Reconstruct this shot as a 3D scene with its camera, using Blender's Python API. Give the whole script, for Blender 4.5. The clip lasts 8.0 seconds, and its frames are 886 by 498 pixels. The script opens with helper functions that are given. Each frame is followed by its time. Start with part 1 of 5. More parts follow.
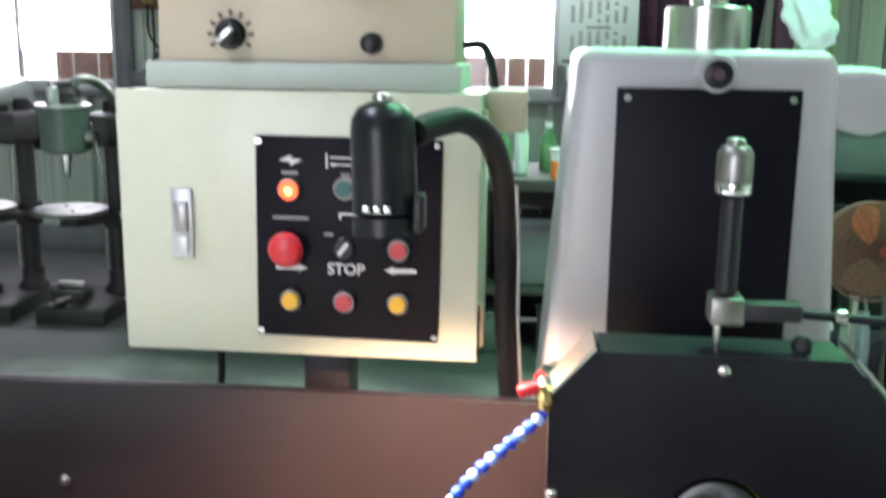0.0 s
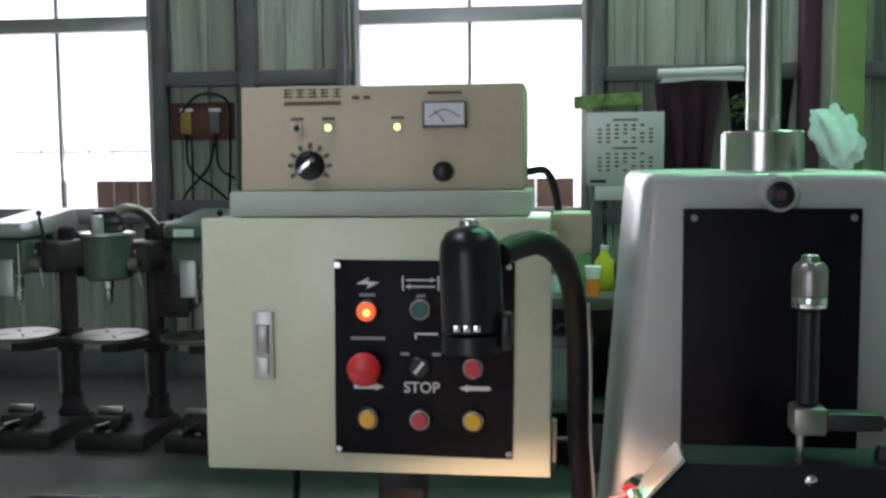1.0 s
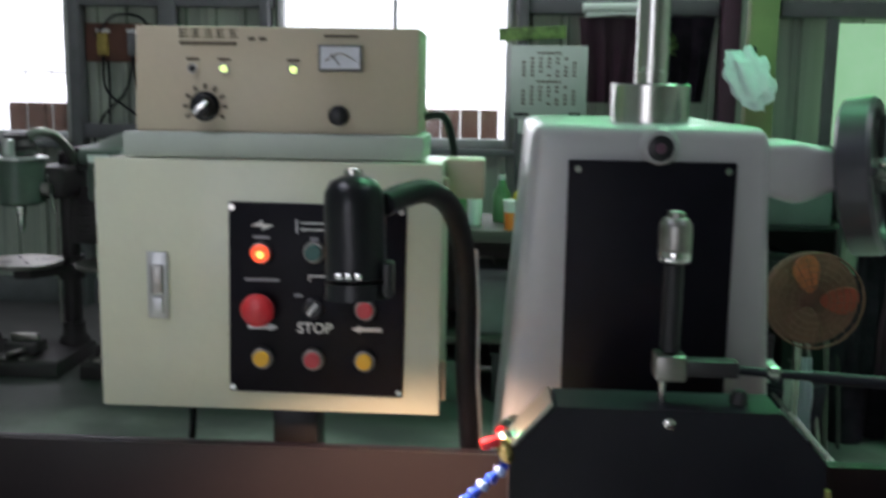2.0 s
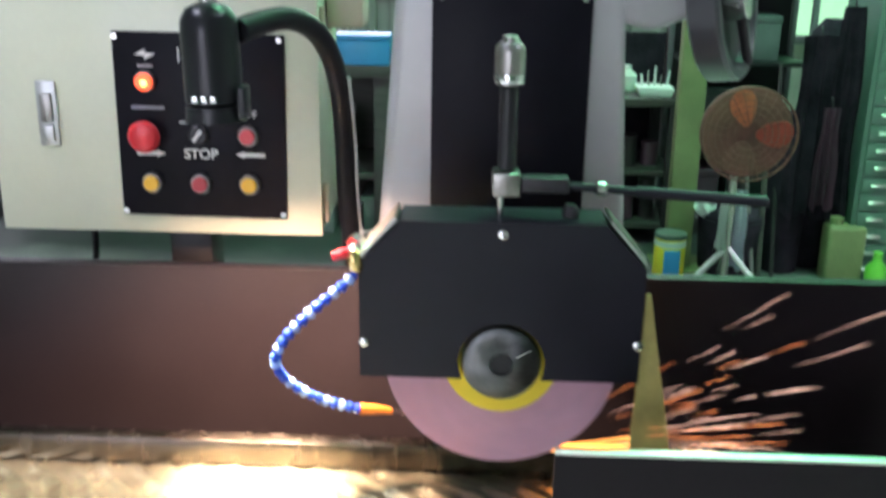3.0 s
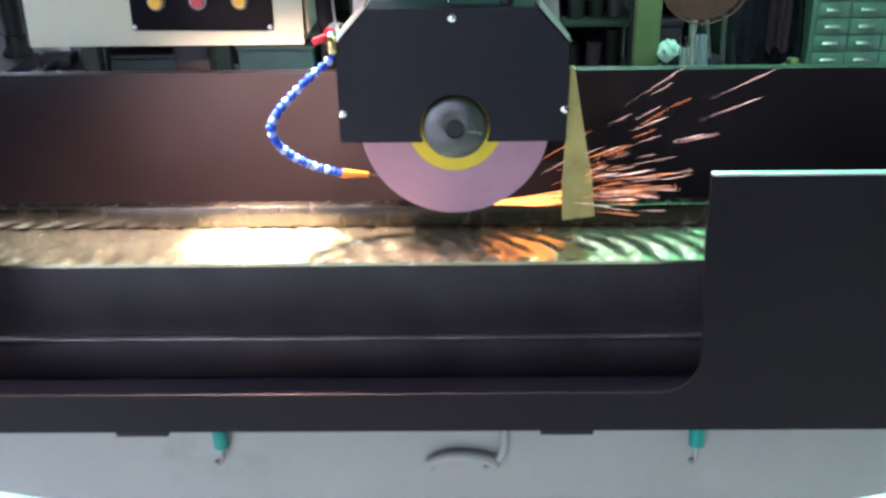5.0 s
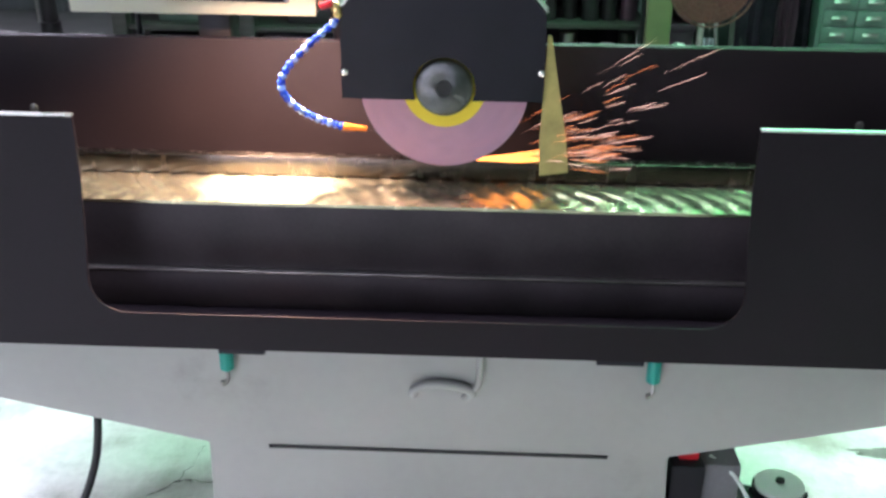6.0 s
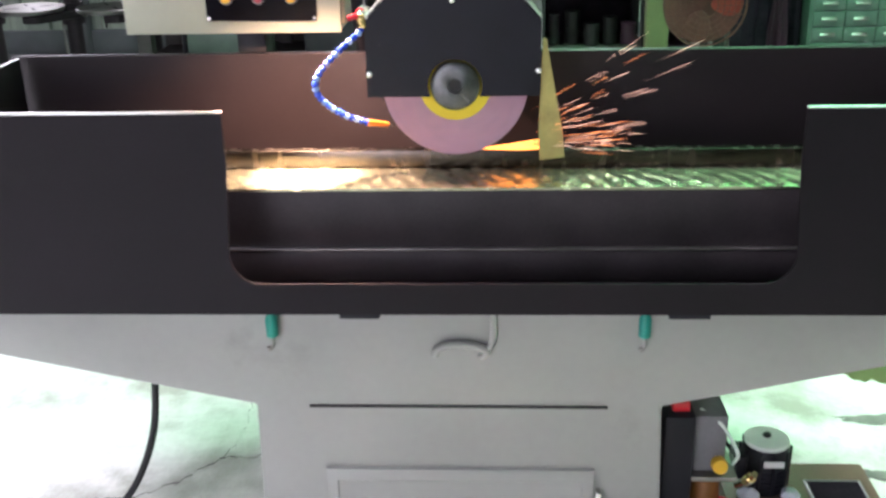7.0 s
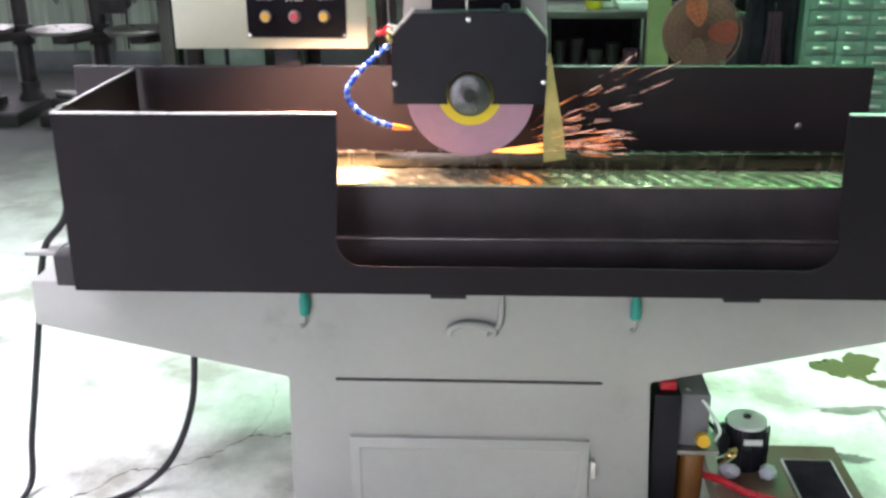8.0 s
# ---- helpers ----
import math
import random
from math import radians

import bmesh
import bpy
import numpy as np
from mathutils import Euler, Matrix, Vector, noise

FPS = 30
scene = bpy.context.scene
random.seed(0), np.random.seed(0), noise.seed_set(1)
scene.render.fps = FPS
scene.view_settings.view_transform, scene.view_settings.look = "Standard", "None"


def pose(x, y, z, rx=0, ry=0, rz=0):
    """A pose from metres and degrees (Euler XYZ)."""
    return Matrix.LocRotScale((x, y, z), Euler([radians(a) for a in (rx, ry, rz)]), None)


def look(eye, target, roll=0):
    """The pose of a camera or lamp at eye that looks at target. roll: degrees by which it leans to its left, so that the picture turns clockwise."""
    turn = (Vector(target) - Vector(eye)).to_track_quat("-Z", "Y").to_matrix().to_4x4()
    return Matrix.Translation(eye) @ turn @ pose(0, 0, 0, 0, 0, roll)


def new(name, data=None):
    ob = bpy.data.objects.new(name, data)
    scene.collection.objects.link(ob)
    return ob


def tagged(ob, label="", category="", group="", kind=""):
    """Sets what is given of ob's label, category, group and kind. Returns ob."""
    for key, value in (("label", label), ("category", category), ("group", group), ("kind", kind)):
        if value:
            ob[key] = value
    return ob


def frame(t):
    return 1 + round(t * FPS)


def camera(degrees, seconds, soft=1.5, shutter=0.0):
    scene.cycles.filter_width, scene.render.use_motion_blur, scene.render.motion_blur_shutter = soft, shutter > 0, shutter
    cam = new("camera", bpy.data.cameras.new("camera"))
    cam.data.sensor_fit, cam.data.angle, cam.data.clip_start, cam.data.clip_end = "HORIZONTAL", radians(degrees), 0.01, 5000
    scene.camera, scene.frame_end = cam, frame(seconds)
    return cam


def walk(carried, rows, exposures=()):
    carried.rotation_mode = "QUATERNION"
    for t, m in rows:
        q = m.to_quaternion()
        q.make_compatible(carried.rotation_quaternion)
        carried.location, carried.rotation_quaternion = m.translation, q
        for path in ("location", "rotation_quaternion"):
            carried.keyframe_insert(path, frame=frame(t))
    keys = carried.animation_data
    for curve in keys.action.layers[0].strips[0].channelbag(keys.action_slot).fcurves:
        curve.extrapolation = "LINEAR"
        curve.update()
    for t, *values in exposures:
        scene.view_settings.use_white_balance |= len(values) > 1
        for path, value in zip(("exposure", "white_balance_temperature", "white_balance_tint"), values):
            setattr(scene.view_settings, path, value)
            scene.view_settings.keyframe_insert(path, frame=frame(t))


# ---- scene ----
cam = camera(47.7, 8.0, soft=2.7, shutter=0.5)
PATH = [
    (0, (-0.176, -0.9423, 1.5066), (-0.388, 1.1225, 1.0752), 0.7),
    (0.5, (-0.2141, -0.9752, 1.514), (-0.4611, 1.1162, 1.2702), 0.3),
    (1, (-0.2364, -1.0017, 1.514), (-0.5014, 1.0939, 1.3328), -0.5),
    (1.2, (-0.2406, -1.0091, 1.5119), (-0.5099, 1.0854, 1.3317), -0.6),
    (2.3, (-0.1357, -1.0208, 1.5479), (-0.2088, 1.0515, 1.1038), 1.1),
    (2.5, (-0.0996, -1.024, 1.5448), (-0.1887, 1.0293, 1.0254), 0.4),
    (3, (-0.0339, -1.0918, 1.5373), (-0.0975, 0.9222, 0.8791), 0.9),
    (3.5, (0.0307, -1.1448, 1.5236), (-0.0541, 0.8162, 0.7222), 0.2),
    (4, (0.0318, -1.201, 1.5183), (-0.0339, 0.759, 0.7127), -0.8),
    (4.5, (-0.0021, -1.2953, 1.5055), (-0.0254, 0.6424, 0.6469), -1.7),
    (4.7, (-0.0032, -1.3388, 1.4939), (-0.017, 0.5925, 0.6194), -1.2),
    (5.8, (0.0615, -1.573, 1.4981), (-0.0244, 0.3413, 0.5929), 0.2),
    (6, (0.0678, -1.6091, 1.4748), (-0.0085, 0.3222, 0.6035), 0.6),
    (6.5, (0.0774, -1.749, 1.4769), (-0.0244, 0.2003, 0.6491), -0.1),
    (7, (0.0774, -1.89, 1.4706), (-0.0307, 0.071, 0.6734), -1.3),
    (7.5, (0.07, -2.0596, 1.4865), (-0.0286, -0.0975, 0.6915), -0.9),
    (8, (0.0678, -2.155, 1.4875), (-0.0488, -0.1728, 0.7455), -0.6),
]

EXPOSURES = [(0.0, 0.88, 6050, 20), (0.5, 0.50, 6050, 21), (1.0, -0.34, 6150, 18), (1.2, -0.45, 6150, 18), (2.3, -0.45, 6100, 20), (2.5, -0.22, 6050, 21),
             (3.0, 0.62, 5900, 21), (3.5, 1.22, 5450, 26), (4.5, 0.84, 5350, 24), (6.0, 0.66, 5850, 28), (8.0, 0.84, 6250, 29)]
walk(cam, [(t, look(eye, target, roll)) for t, eye, target, roll in PATH], EXPOSURES)


# ---- light ----
world = bpy.data.worlds.new("sky")
world.use_nodes = True
scene.world = world
wn = world.node_tree.nodes
sky = wn.new("ShaderNodeTexSky")
sky.sky_type, sky.sun_disc = "NISHITA", False
sky.sun_elevation, sky.sun_rotation = radians(50), radians(200)
world.node_tree.links.new(sky.outputs[0], wn["Background"].inputs[0])
wn["Background"].inputs[1].default_value = 0.12


def area_lamp(name, eye, target, w, h, watts, colour, spread=180):
    d = bpy.data.lights.new(name, "AREA")
    d.shape, d.size, d.size_y, d.energy, d.color = "RECTANGLE", w, h, watts, colour
    d.spread = radians(spread)
    ob = new(name, d)
    ob.matrix_world = look(eye, target)
    return ob


# daylight in the two windows; the big doorway behind and the roof lights are unseen
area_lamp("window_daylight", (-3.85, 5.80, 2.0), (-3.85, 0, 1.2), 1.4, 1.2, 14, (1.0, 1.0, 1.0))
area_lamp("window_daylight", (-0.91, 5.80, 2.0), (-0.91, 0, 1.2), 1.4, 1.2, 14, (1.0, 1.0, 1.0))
# light on the fronts; the doorway it stands in is assumed, out of view
area_lamp("unseen_doorway_light", (-2.6, -6.9, 1.9), (-0.6, 0, 0.9), 2.6, 3.2, 74, (0.96, 0.97, 1.0))
area_lamp("unseen_roof_light", (-2.9, -1.0, 4.55), (-2.9, -1.0, 0), 2.2, 3.0, 150, (0.95, 0.96, 1.0), 82)
area_lamp("unseen_roof_light", (2.7, 0.0, 4.55), (2.7, 0.0, 0), 1.8, 1.7, 68, (1.0, 0.98, 0.96), 85)
area_lamp("unseen_roof_light", (1.0, 1.7, 4.55), (1.0, 1.5, 0), 2.0, 1.0, 76, (0.28, 1.0, 0.46), 120)
# lamp added overhead to brighten the wall between the windows
area_lamp("unseen_roof_light", (-0.9, 5.0, 4.55), (-0.9, 5.0, 0), 2.6, 0.9, 44, (0.95, 1.0, 0.95), 140)
# the work lamp: the bulb's narrow core inside the wider cone of its reflector
for watts, colour, wide, blend in ((88, (1.0, 0.63, 0.38), 140, 1.0), (760, (1.0, 0.72, 0.42), 35, 1.0)):
    spot = bpy.data.lights.new("work_lamp_beam", "SPOT")
    spot.energy, spot.color, spot.spot_size, spot.spot_blend, spot.shadow_soft_size = watts, colour, radians(wide), blend, 0.02
    new("work_lamp_beam", spot).matrix_world = look((-0.337, 0.058, 1.296), (-0.300, 0.010, 0.862))


# ---- materials ----
def mat(name, colour, rough=0.5, metal=0.0, vary=0.12, scale=8.0, bump=0.05, fine=120.0, stain=None, stain_at=0.62,
        coat=0.0, emit=None, strength=0.0, aniso=None, spec=None):
    m = bpy.data.materials.new(name)
    m.use_nodes = True
    nt = m.node_tree
    b = nt.nodes["Principled BSDF"]
    b.inputs["Metallic"].default_value = metal
    b.inputs["Coat Weight"].default_value = coat
    if spec is not None:
        b.inputs["Specular IOR Level"].default_value = spec
    if emit:
        b.inputs["Emission Color"].default_value = (*emit, 1)
        b.inputs["Emission Strength"].default_value = strength
    tc = nt.nodes.new("ShaderNodeTexCoord")
    co = tc.outputs["Object"]
    if aniso:
        mp = nt.nodes.new("ShaderNodeMapping")
        mp.inputs["Scale"].default_value = aniso
        nt.links.new(co, mp.inputs[0])
        co = mp.outputs[0]
    big = nt.nodes.new("ShaderNodeTexNoise")
    big.inputs["Scale"].default_value, big.inputs["Detail"].default_value = scale, 6
    small = nt.nodes.new("ShaderNodeTexNoise")
    small.inputs["Scale"].default_value, small.inputs["Detail"].default_value = fine, 4
    for n in (big, small):
        nt.links.new(co, n.inputs["Vector"])
    mixf = nt.nodes.new("ShaderNodeMath")
    mixf.operation = "MULTIPLY_ADD"
    mixf.inputs[1].default_value = 0.35
    nt.links.new(small.outputs[0], mixf.inputs[0])
    nt.links.new(big.outputs[0], mixf.inputs[2])
    ramp = nt.nodes.new("ShaderNodeValToRGB")
    c = Vector(colour)
    lo, hi = c * (1 - vary), c * (1 + vary)
    ramp.color_ramp.elements[0].position, ramp.color_ramp.elements[1].position = 0.45, 0.95
    ramp.color_ramp.elements[0].color, ramp.color_ramp.elements[1].color = (*lo, 1), (*[min(v, 1) for v in hi], 1)
    nt.links.new(mixf.outputs[0], ramp.inputs[0])
    out = ramp.outputs[0]
    if stain:
        st = nt.nodes.new("ShaderNodeTexNoise")
        st.inputs["Scale"].default_value, st.inputs["Detail"].default_value, st.inputs["Roughness"].default_value = scale * 0.6, 8, 0.65
        nt.links.new(co, st.inputs["Vector"])
        sr = nt.nodes.new("ShaderNodeValToRGB")
        sr.color_ramp.elements[0].position, sr.color_ramp.elements[1].position = stain_at - 0.06, stain_at + 0.08
        nt.links.new(st.outputs[0], sr.inputs[0])
        mx = nt.nodes.new("ShaderNodeMix")
        mx.data_type = "RGBA"
        mx.inputs["B"].default_value = (*stain, 1)
        nt.links.new(sr.outputs[0], mx.inputs["Factor"])
        nt.links.new(out, mx.inputs["A"])
        out = mx.outputs["Result"]
    nt.links.new(out, b.inputs["Base Color"])
    rr = nt.nodes.new("ShaderNodeMapRange")
    rr.inputs["To Min"].default_value, rr.inputs["To Max"].default_value = max(rough - 0.1, 0.03), min(rough + 0.1, 1)
    nt.links.new(big.outputs[0], rr.inputs[0])
    nt.links.new(rr.outputs[0], b.inputs["Roughness"])
    if bump:
        bp = nt.nodes.new("ShaderNodeBump")
        bp.inputs["Strength"].default_value, bp.inputs["Distance"].default_value = bump, 0.004
        nt.links.new(mixf.outputs[0], bp.inputs["Height"])
        nt.links.new(bp.outputs[0], b.inputs["Normal"])
    return m


M_cream = mat("cream_enamel", (0.66, 0.68, 0.53), 0.38, vary=0.05, scale=5, bump=0.02, coat=0.2)
M_beige = mat("beige_enamel", (0.58, 0.50, 0.37), 0.42, vary=0.06, scale=6, bump=0.03)
M_strip = mat("pale_grey_enamel", (0.48, 0.53, 0.47), 0.45, vary=0.06, bump=0.02)
M_grey = mat("machine_grey_paint", (0.43, 0.43, 0.435), 0.32, vary=0.06, scale=7, bump=0.06, fine=60, coat=0.2)
M_base = mat("base_grey_paint", (0.345, 0.352, 0.325), 0.38, vary=0.07, scale=4, bump=0.05, fine=50, stain=(0.26, 0.27, 0.24), stain_at=0.66)
M_black = mat("black_enamel", (0.0105, 0.0105, 0.016), 0.45, vary=0.25, scale=9, bump=0.06, fine=220, spec=0.25, stain=(0.020, 0.020, 0.022), stain_at=0.66)
M_tank = mat("black_splash_paint", (0.0096, 0.0070, 0.0096), 0.5, vary=0.22, scale=5, bump=0.05, fine=160, stain=(0.012, 0.010, 0.011), stain_at=0.64, spec=0.18)
M_backsheet = mat("glossy_black_sheet", (0.0185, 0.0138, 0.0152), 0.40, vary=0.25, scale=4, bump=0.04, fine=90, spec=0.4)
M_panel = mat("black_panel_sheet", (0.0055, 0.005, 0.009), 0.45, vary=0.25, scale=14, bump=0.03, spec=0.12)
M_rubber = mat("black_rubber", (0.009, 0.009, 0.012), 0.33, vary=0.2, bump=0.04, spec=0.4)
M_steel = mat("bright_steel", (0.62, 0.62, 0.60), 0.24, 1.0, vary=0.1, scale=20, bump=0.03)
M_dullsteel = mat("dull_steel", (0.34, 0.33, 0.31), 0.38, 1.0, vary=0.25, scale=14, bump=0.08, stain=(0.16, 0.12, 0.09), stain_at=0.66)
M_chrome = mat("chrome", (0.8, 0.8, 0.8), 0.12, 1.0, vary=0.04, bump=0.0)
M_edge = mat("worn_bare_edge", (0.7, 0.7, 0.68), 0.3, 1.0, vary=0.1, bump=0.03)
M_pink = mat("pink_abrasive", (0.46, 0.27, 0.35), 0.9, vary=0.08, scale=60, bump=0.35, fine=700)
M_yellow = mat("yellow_paper", (0.78, 0.62, 0.03), 0.7, vary=0.06, bump=0.03)
M_hub = mat("grey_cast_flange", (0.125, 0.13, 0.13), 0.36, 0.75, vary=0.35, scale=36, bump=0.12, fine=300)
hub_bsdf = M_hub.node_tree.nodes["Principled BSDF"]
hub_turned = M_hub.node_tree.nodes.new("ShaderNodeTangent")
hub_turned.direction_type, hub_turned.axis = "RADIAL", "Y"
M_hub.node_tree.links.new(hub_turned.outputs[0], hub_bsdf.inputs["Tangent"])
hub_bsdf.inputs["Anisotropic"].default_value, hub_bsdf.inputs["Metallic"].default_value = 0.85, 1.0
M_hole = mat("dark_bore", (0.02, 0.02, 0.02), 0.7, vary=0.1, bump=0.0)
M_blue = mat("blue_plastic", (0.02, 0.06, 0.50), 0.16, vary=0.08, bump=0.02)
M_paleblue = mat("pale_blue_plastic", (0.22, 0.36, 0.74), 0.25, vary=0.08, bump=0.02)
M_orange = mat("orange_plastic", (0.85, 0.22, 0.02), 0.35, vary=0.06, bump=0.02)
M_red = mat("red_plastic", (0.62, 0.02, 0.03), 0.3, vary=0.06, bump=0.0)
M_redlamp = mat("lit_red_lens", (0.8, 0.04, 0.01), 0.25, vary=0.05, bump=0.0, emit=(1.0, 0.10, 0.02), strength=1.6)
M_redcore = mat("lit_filament", (1.0, 0.5, 0.1), 0.3, vary=0.02, bump=0.0, emit=(1.0, 0.45, 0.08), strength=4.0)
M_btnyellow = mat("yellow_button", (0.80, 0.46, 0.02), 0.35, vary=0.05, bump=0.0)
M_btnred = mat("dull_red_button", (0.48, 0.04, 0.05), 0.35, vary=0.05, bump=0.0)
M_btngreen = mat("dark_green_button", (0.01, 0.09, 0.08), 0.35, vary=0.05, bump=0.0)
M_white = mat("white_print", (0.75, 0.75, 0.75), 0.6, vary=0.03, bump=0.0)
M_dimwhite = mat("faded_print", (0.30, 0.30, 0.32), 0.6, vary=0.05, bump=0.0)
M_ink = mat("brown_print", (0.14, 0.11, 0.08), 0.6, vary=0.05, bump=0.0)
M_led = mat("lit_green_led", (0.6, 0.8, 0.2), 0.3, vary=0.02, bump=0.0, emit=(0.75, 1.0, 0.25), strength=2.0)
M_leather = mat("olive_leather_flap", (0.42, 0.36, 0.12), 0.75, vary=0.2, scale=25, bump=0.2)
M_brass = mat("brass", (0.72, 0.52, 0.22), 0.25, 1.0, vary=0.1, bump=0.02)
M_spark = mat("hot_spark", (1.0, 0.5, 0.2), 0.5, vary=0.0, bump=0.0, emit=(1.0, 0.26, 0.07), strength=2.2)
M_sparkpale = mat("pale_spark", (1.0, 0.7, 0.6), 0.5, vary=0.0, bump=0.0, emit=(1.0, 0.56, 0.38), strength=2.5)
M_sparkhot = mat("white_hot_jet", (1.0, 0.6, 0.2), 0.5, vary=0.0, bump=0.0, emit=(1.0, 0.36, 0.05), strength=1.7)
M_teal = mat("teal_valve_plastic", (0.0, 0.28, 0.22), 0.35, vary=0.1, bump=0.02)
M_floor = mat("stained_concrete", (0.52, 0.525, 0.485), 0.5, vary=0.28, scale=4.2, bump=0.15, fine=40, stain=(0.25, 0.25, 0.205), stain_at=0.56)


def shade_towards_benches(m):
    """Paints the dim back of the hall into the concrete colour, with a ragged edge."""
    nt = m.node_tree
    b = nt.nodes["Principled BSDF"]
    unshaded = b.inputs["Base Color"].links[0].from_socket
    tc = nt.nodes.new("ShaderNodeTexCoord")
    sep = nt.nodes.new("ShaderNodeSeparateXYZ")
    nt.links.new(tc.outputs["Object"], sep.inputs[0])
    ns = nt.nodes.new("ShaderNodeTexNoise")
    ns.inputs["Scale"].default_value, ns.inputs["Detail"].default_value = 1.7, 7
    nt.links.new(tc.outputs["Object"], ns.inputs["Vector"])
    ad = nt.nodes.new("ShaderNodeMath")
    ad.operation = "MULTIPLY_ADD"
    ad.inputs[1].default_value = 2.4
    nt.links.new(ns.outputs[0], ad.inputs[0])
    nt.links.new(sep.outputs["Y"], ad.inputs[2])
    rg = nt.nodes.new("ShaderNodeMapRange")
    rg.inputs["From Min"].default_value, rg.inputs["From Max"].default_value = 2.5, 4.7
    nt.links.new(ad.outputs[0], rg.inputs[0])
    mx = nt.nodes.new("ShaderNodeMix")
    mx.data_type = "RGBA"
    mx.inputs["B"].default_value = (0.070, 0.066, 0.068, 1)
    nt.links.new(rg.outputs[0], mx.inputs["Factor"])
    nt.links.new(unshaded, mx.inputs["A"])
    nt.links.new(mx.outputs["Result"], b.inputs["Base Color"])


shade_towards_benches(M_floor)
M_wet = mat("wet_grey_concrete", (0.15, 0.15, 0.13), 0.5, vary=0.3, scale=14, bump=0.05)
M_crack = mat("dirt_in_crack", (0.10, 0.095, 0.085), 0.9, vary=0.5, scale=40, bump=0.1)
M_darkmatt = mat("dark_purple_matt", (0.034, 0.025, 0.037), 0.9, vary=0.5, scale=9, bump=0.3, spec=0.06)
M_neck = mat("matt_black_hose", (0.006, 0.006, 0.009), 0.5, vary=0.2, bump=0.05, spec=0.2)
M_plug = mat("grimy_yellow_plug", (0.36, 0.26, 0.06), 0.6, vary=0.3, scale=20, bump=0.1)
M_casting = mat("black_oiled_iron", (0.034, 0.028, 0.030), 0.5, vary=0.35, scale=10, bump=0.12, fine=140, spec=0.3)
M_wheelgrey = mat("dark_grey_wheel_paint", (0.06, 0.06, 0.068), 0.35, vary=0.1, scale=9, bump=0.05)
M_greenglow = mat("green_glow_sheet", (0.3, 0.6, 0.4), 0.6, vary=0.1, bump=0.0, emit=(0.18, 1.0, 0.34), strength=4.5)
M_paleglow = mat("pale_glow_sheet", (0.8, 0.9, 0.8), 0.6, vary=0.05, bump=0.0, emit=(0.72, 1.0, 0.80), strength=24.0)
M_lowglow = mat("pale_green_glow_sheet", (0.4, 0.55, 0.4), 0.6, vary=0.2, scale=5, bump=0.0, emit=(0.42, 0.80, 0.42), strength=0.75)
M_puddle = mat("olive_oil_puddle", (0.075, 0.08, 0.03), 0.3, vary=0.2, bump=0.0)
M_wall = mat("pale_green_sheet", (0.45, 0.50, 0.42), 0.5, vary=0.22, scale=2.0, bump=0.05, stain=(0.20, 0.20, 0.175), stain_at=0.60, aniso=(5, 5, 0.22))
M_girt = mat("weathered_steel_section", (0.16, 0.16, 0.17), 0.6, vary=0.2, scale=6, bump=0.08)
M_purple = mat("red_oxide_paint", (0.105, 0.045, 0.075), 0.5, vary=0.18, scale=6, bump=0.06)
M_alu = mat("aluminium_frame", (0.55, 0.56, 0.56), 0.4, 0.8, vary=0.1, bump=0.03)
M_brown = mat("brown_clay", (0.16, 0.07, 0.05), 0.7, vary=0.2, scale=8, bump=0.1)
M_greenpaint = mat("hammered_green_paint", (0.085, 0.115, 0.095), 0.4, vary=0.15, scale=12, bump=0.15, fine=90)
M_darkiron = mat("dark_cast_iron", (0.030, 0.028, 0.031), 0.5, 0.3, vary=0.25, scale=10, bump=0.12)
M_olive = mat("olive_green_post_paint", (0.20, 0.22, 0.10), 0.6, vary=0.2, scale=5, bump=0.08)
M_cabgreen = mat("drawer_cabinet_green", (0.085, 0.15, 0.118), 0.45, vary=0.12, scale=6, bump=0.04)
M_wood = mat("grimy_bench_wood", (0.055, 0.045, 0.042), 0.6, vary=0.3, scale=5, bump=0.15, aniso=(1, 8, 8))
M_rust = mat("rusty_fan_guard", (0.13, 0.045, 0.035), 0.7, vary=0.4, scale=9, bump=0.15, stain=(0.22, 0.07, 0.03), stain_at=0.64)
M_orangerust = mat("faded_orange_blade", (0.36, 0.075, 0.03), 0.7, vary=0.35, scale=14, bump=0.1)
M_lime = mat("lime_plastic", (0.16, 0.50, 0.05), 0.35, vary=0.1, bump=0.0)
M_rustred = mat("faded_red_blade", (0.32, 0.045, 0.03), 0.7, vary=0.3, scale=12, bump=0.1)
M_paper = mat("calendar_paper", (0.72, 0.78, 0.74), 0.8, vary=0.05, bump=0.03)
M_photo = mat("green_picture_print", (0.20, 0.34, 0.10), 0.6, vary=0.7, scale=14, bump=0.0)
M_bag = mat("pale_blue_bag", (0.74, 0.76, 0.84), 0.4, vary=0.12, scale=9, bump=0.2)
M_ceil = mat("roof_sheet", (0.30, 0.33, 0.30), 0.6, vary=0.1, bump=0.03)
M_amber = mat("amber_bowl", (0.22, 0.09, 0.025), 0.2, vary=0.15, bump=0.0)
M_browntank = mat("brown_coolant_tank", (0.22, 0.14, 0.10), 0.45, vary=0.2, bump=0.06)
M_glow = mat("overcast_sky_backdrop", (1, 1, 1), 0.9, vary=0.0, bump=0.0, emit=(1.0, 1.0, 0.99), strength=2.2)
M_bluebox = mat("blue_tin", (0.03, 0.22, 0.5), 0.4, vary=0.1, bump=0.03)
M_glass = mat("window_glass", (1, 1, 1), 0.05, vary=0.0, bump=0.0)
M_glass.node_tree.nodes["Principled BSDF"].inputs["Transmission Weight"].default_value = 1.0
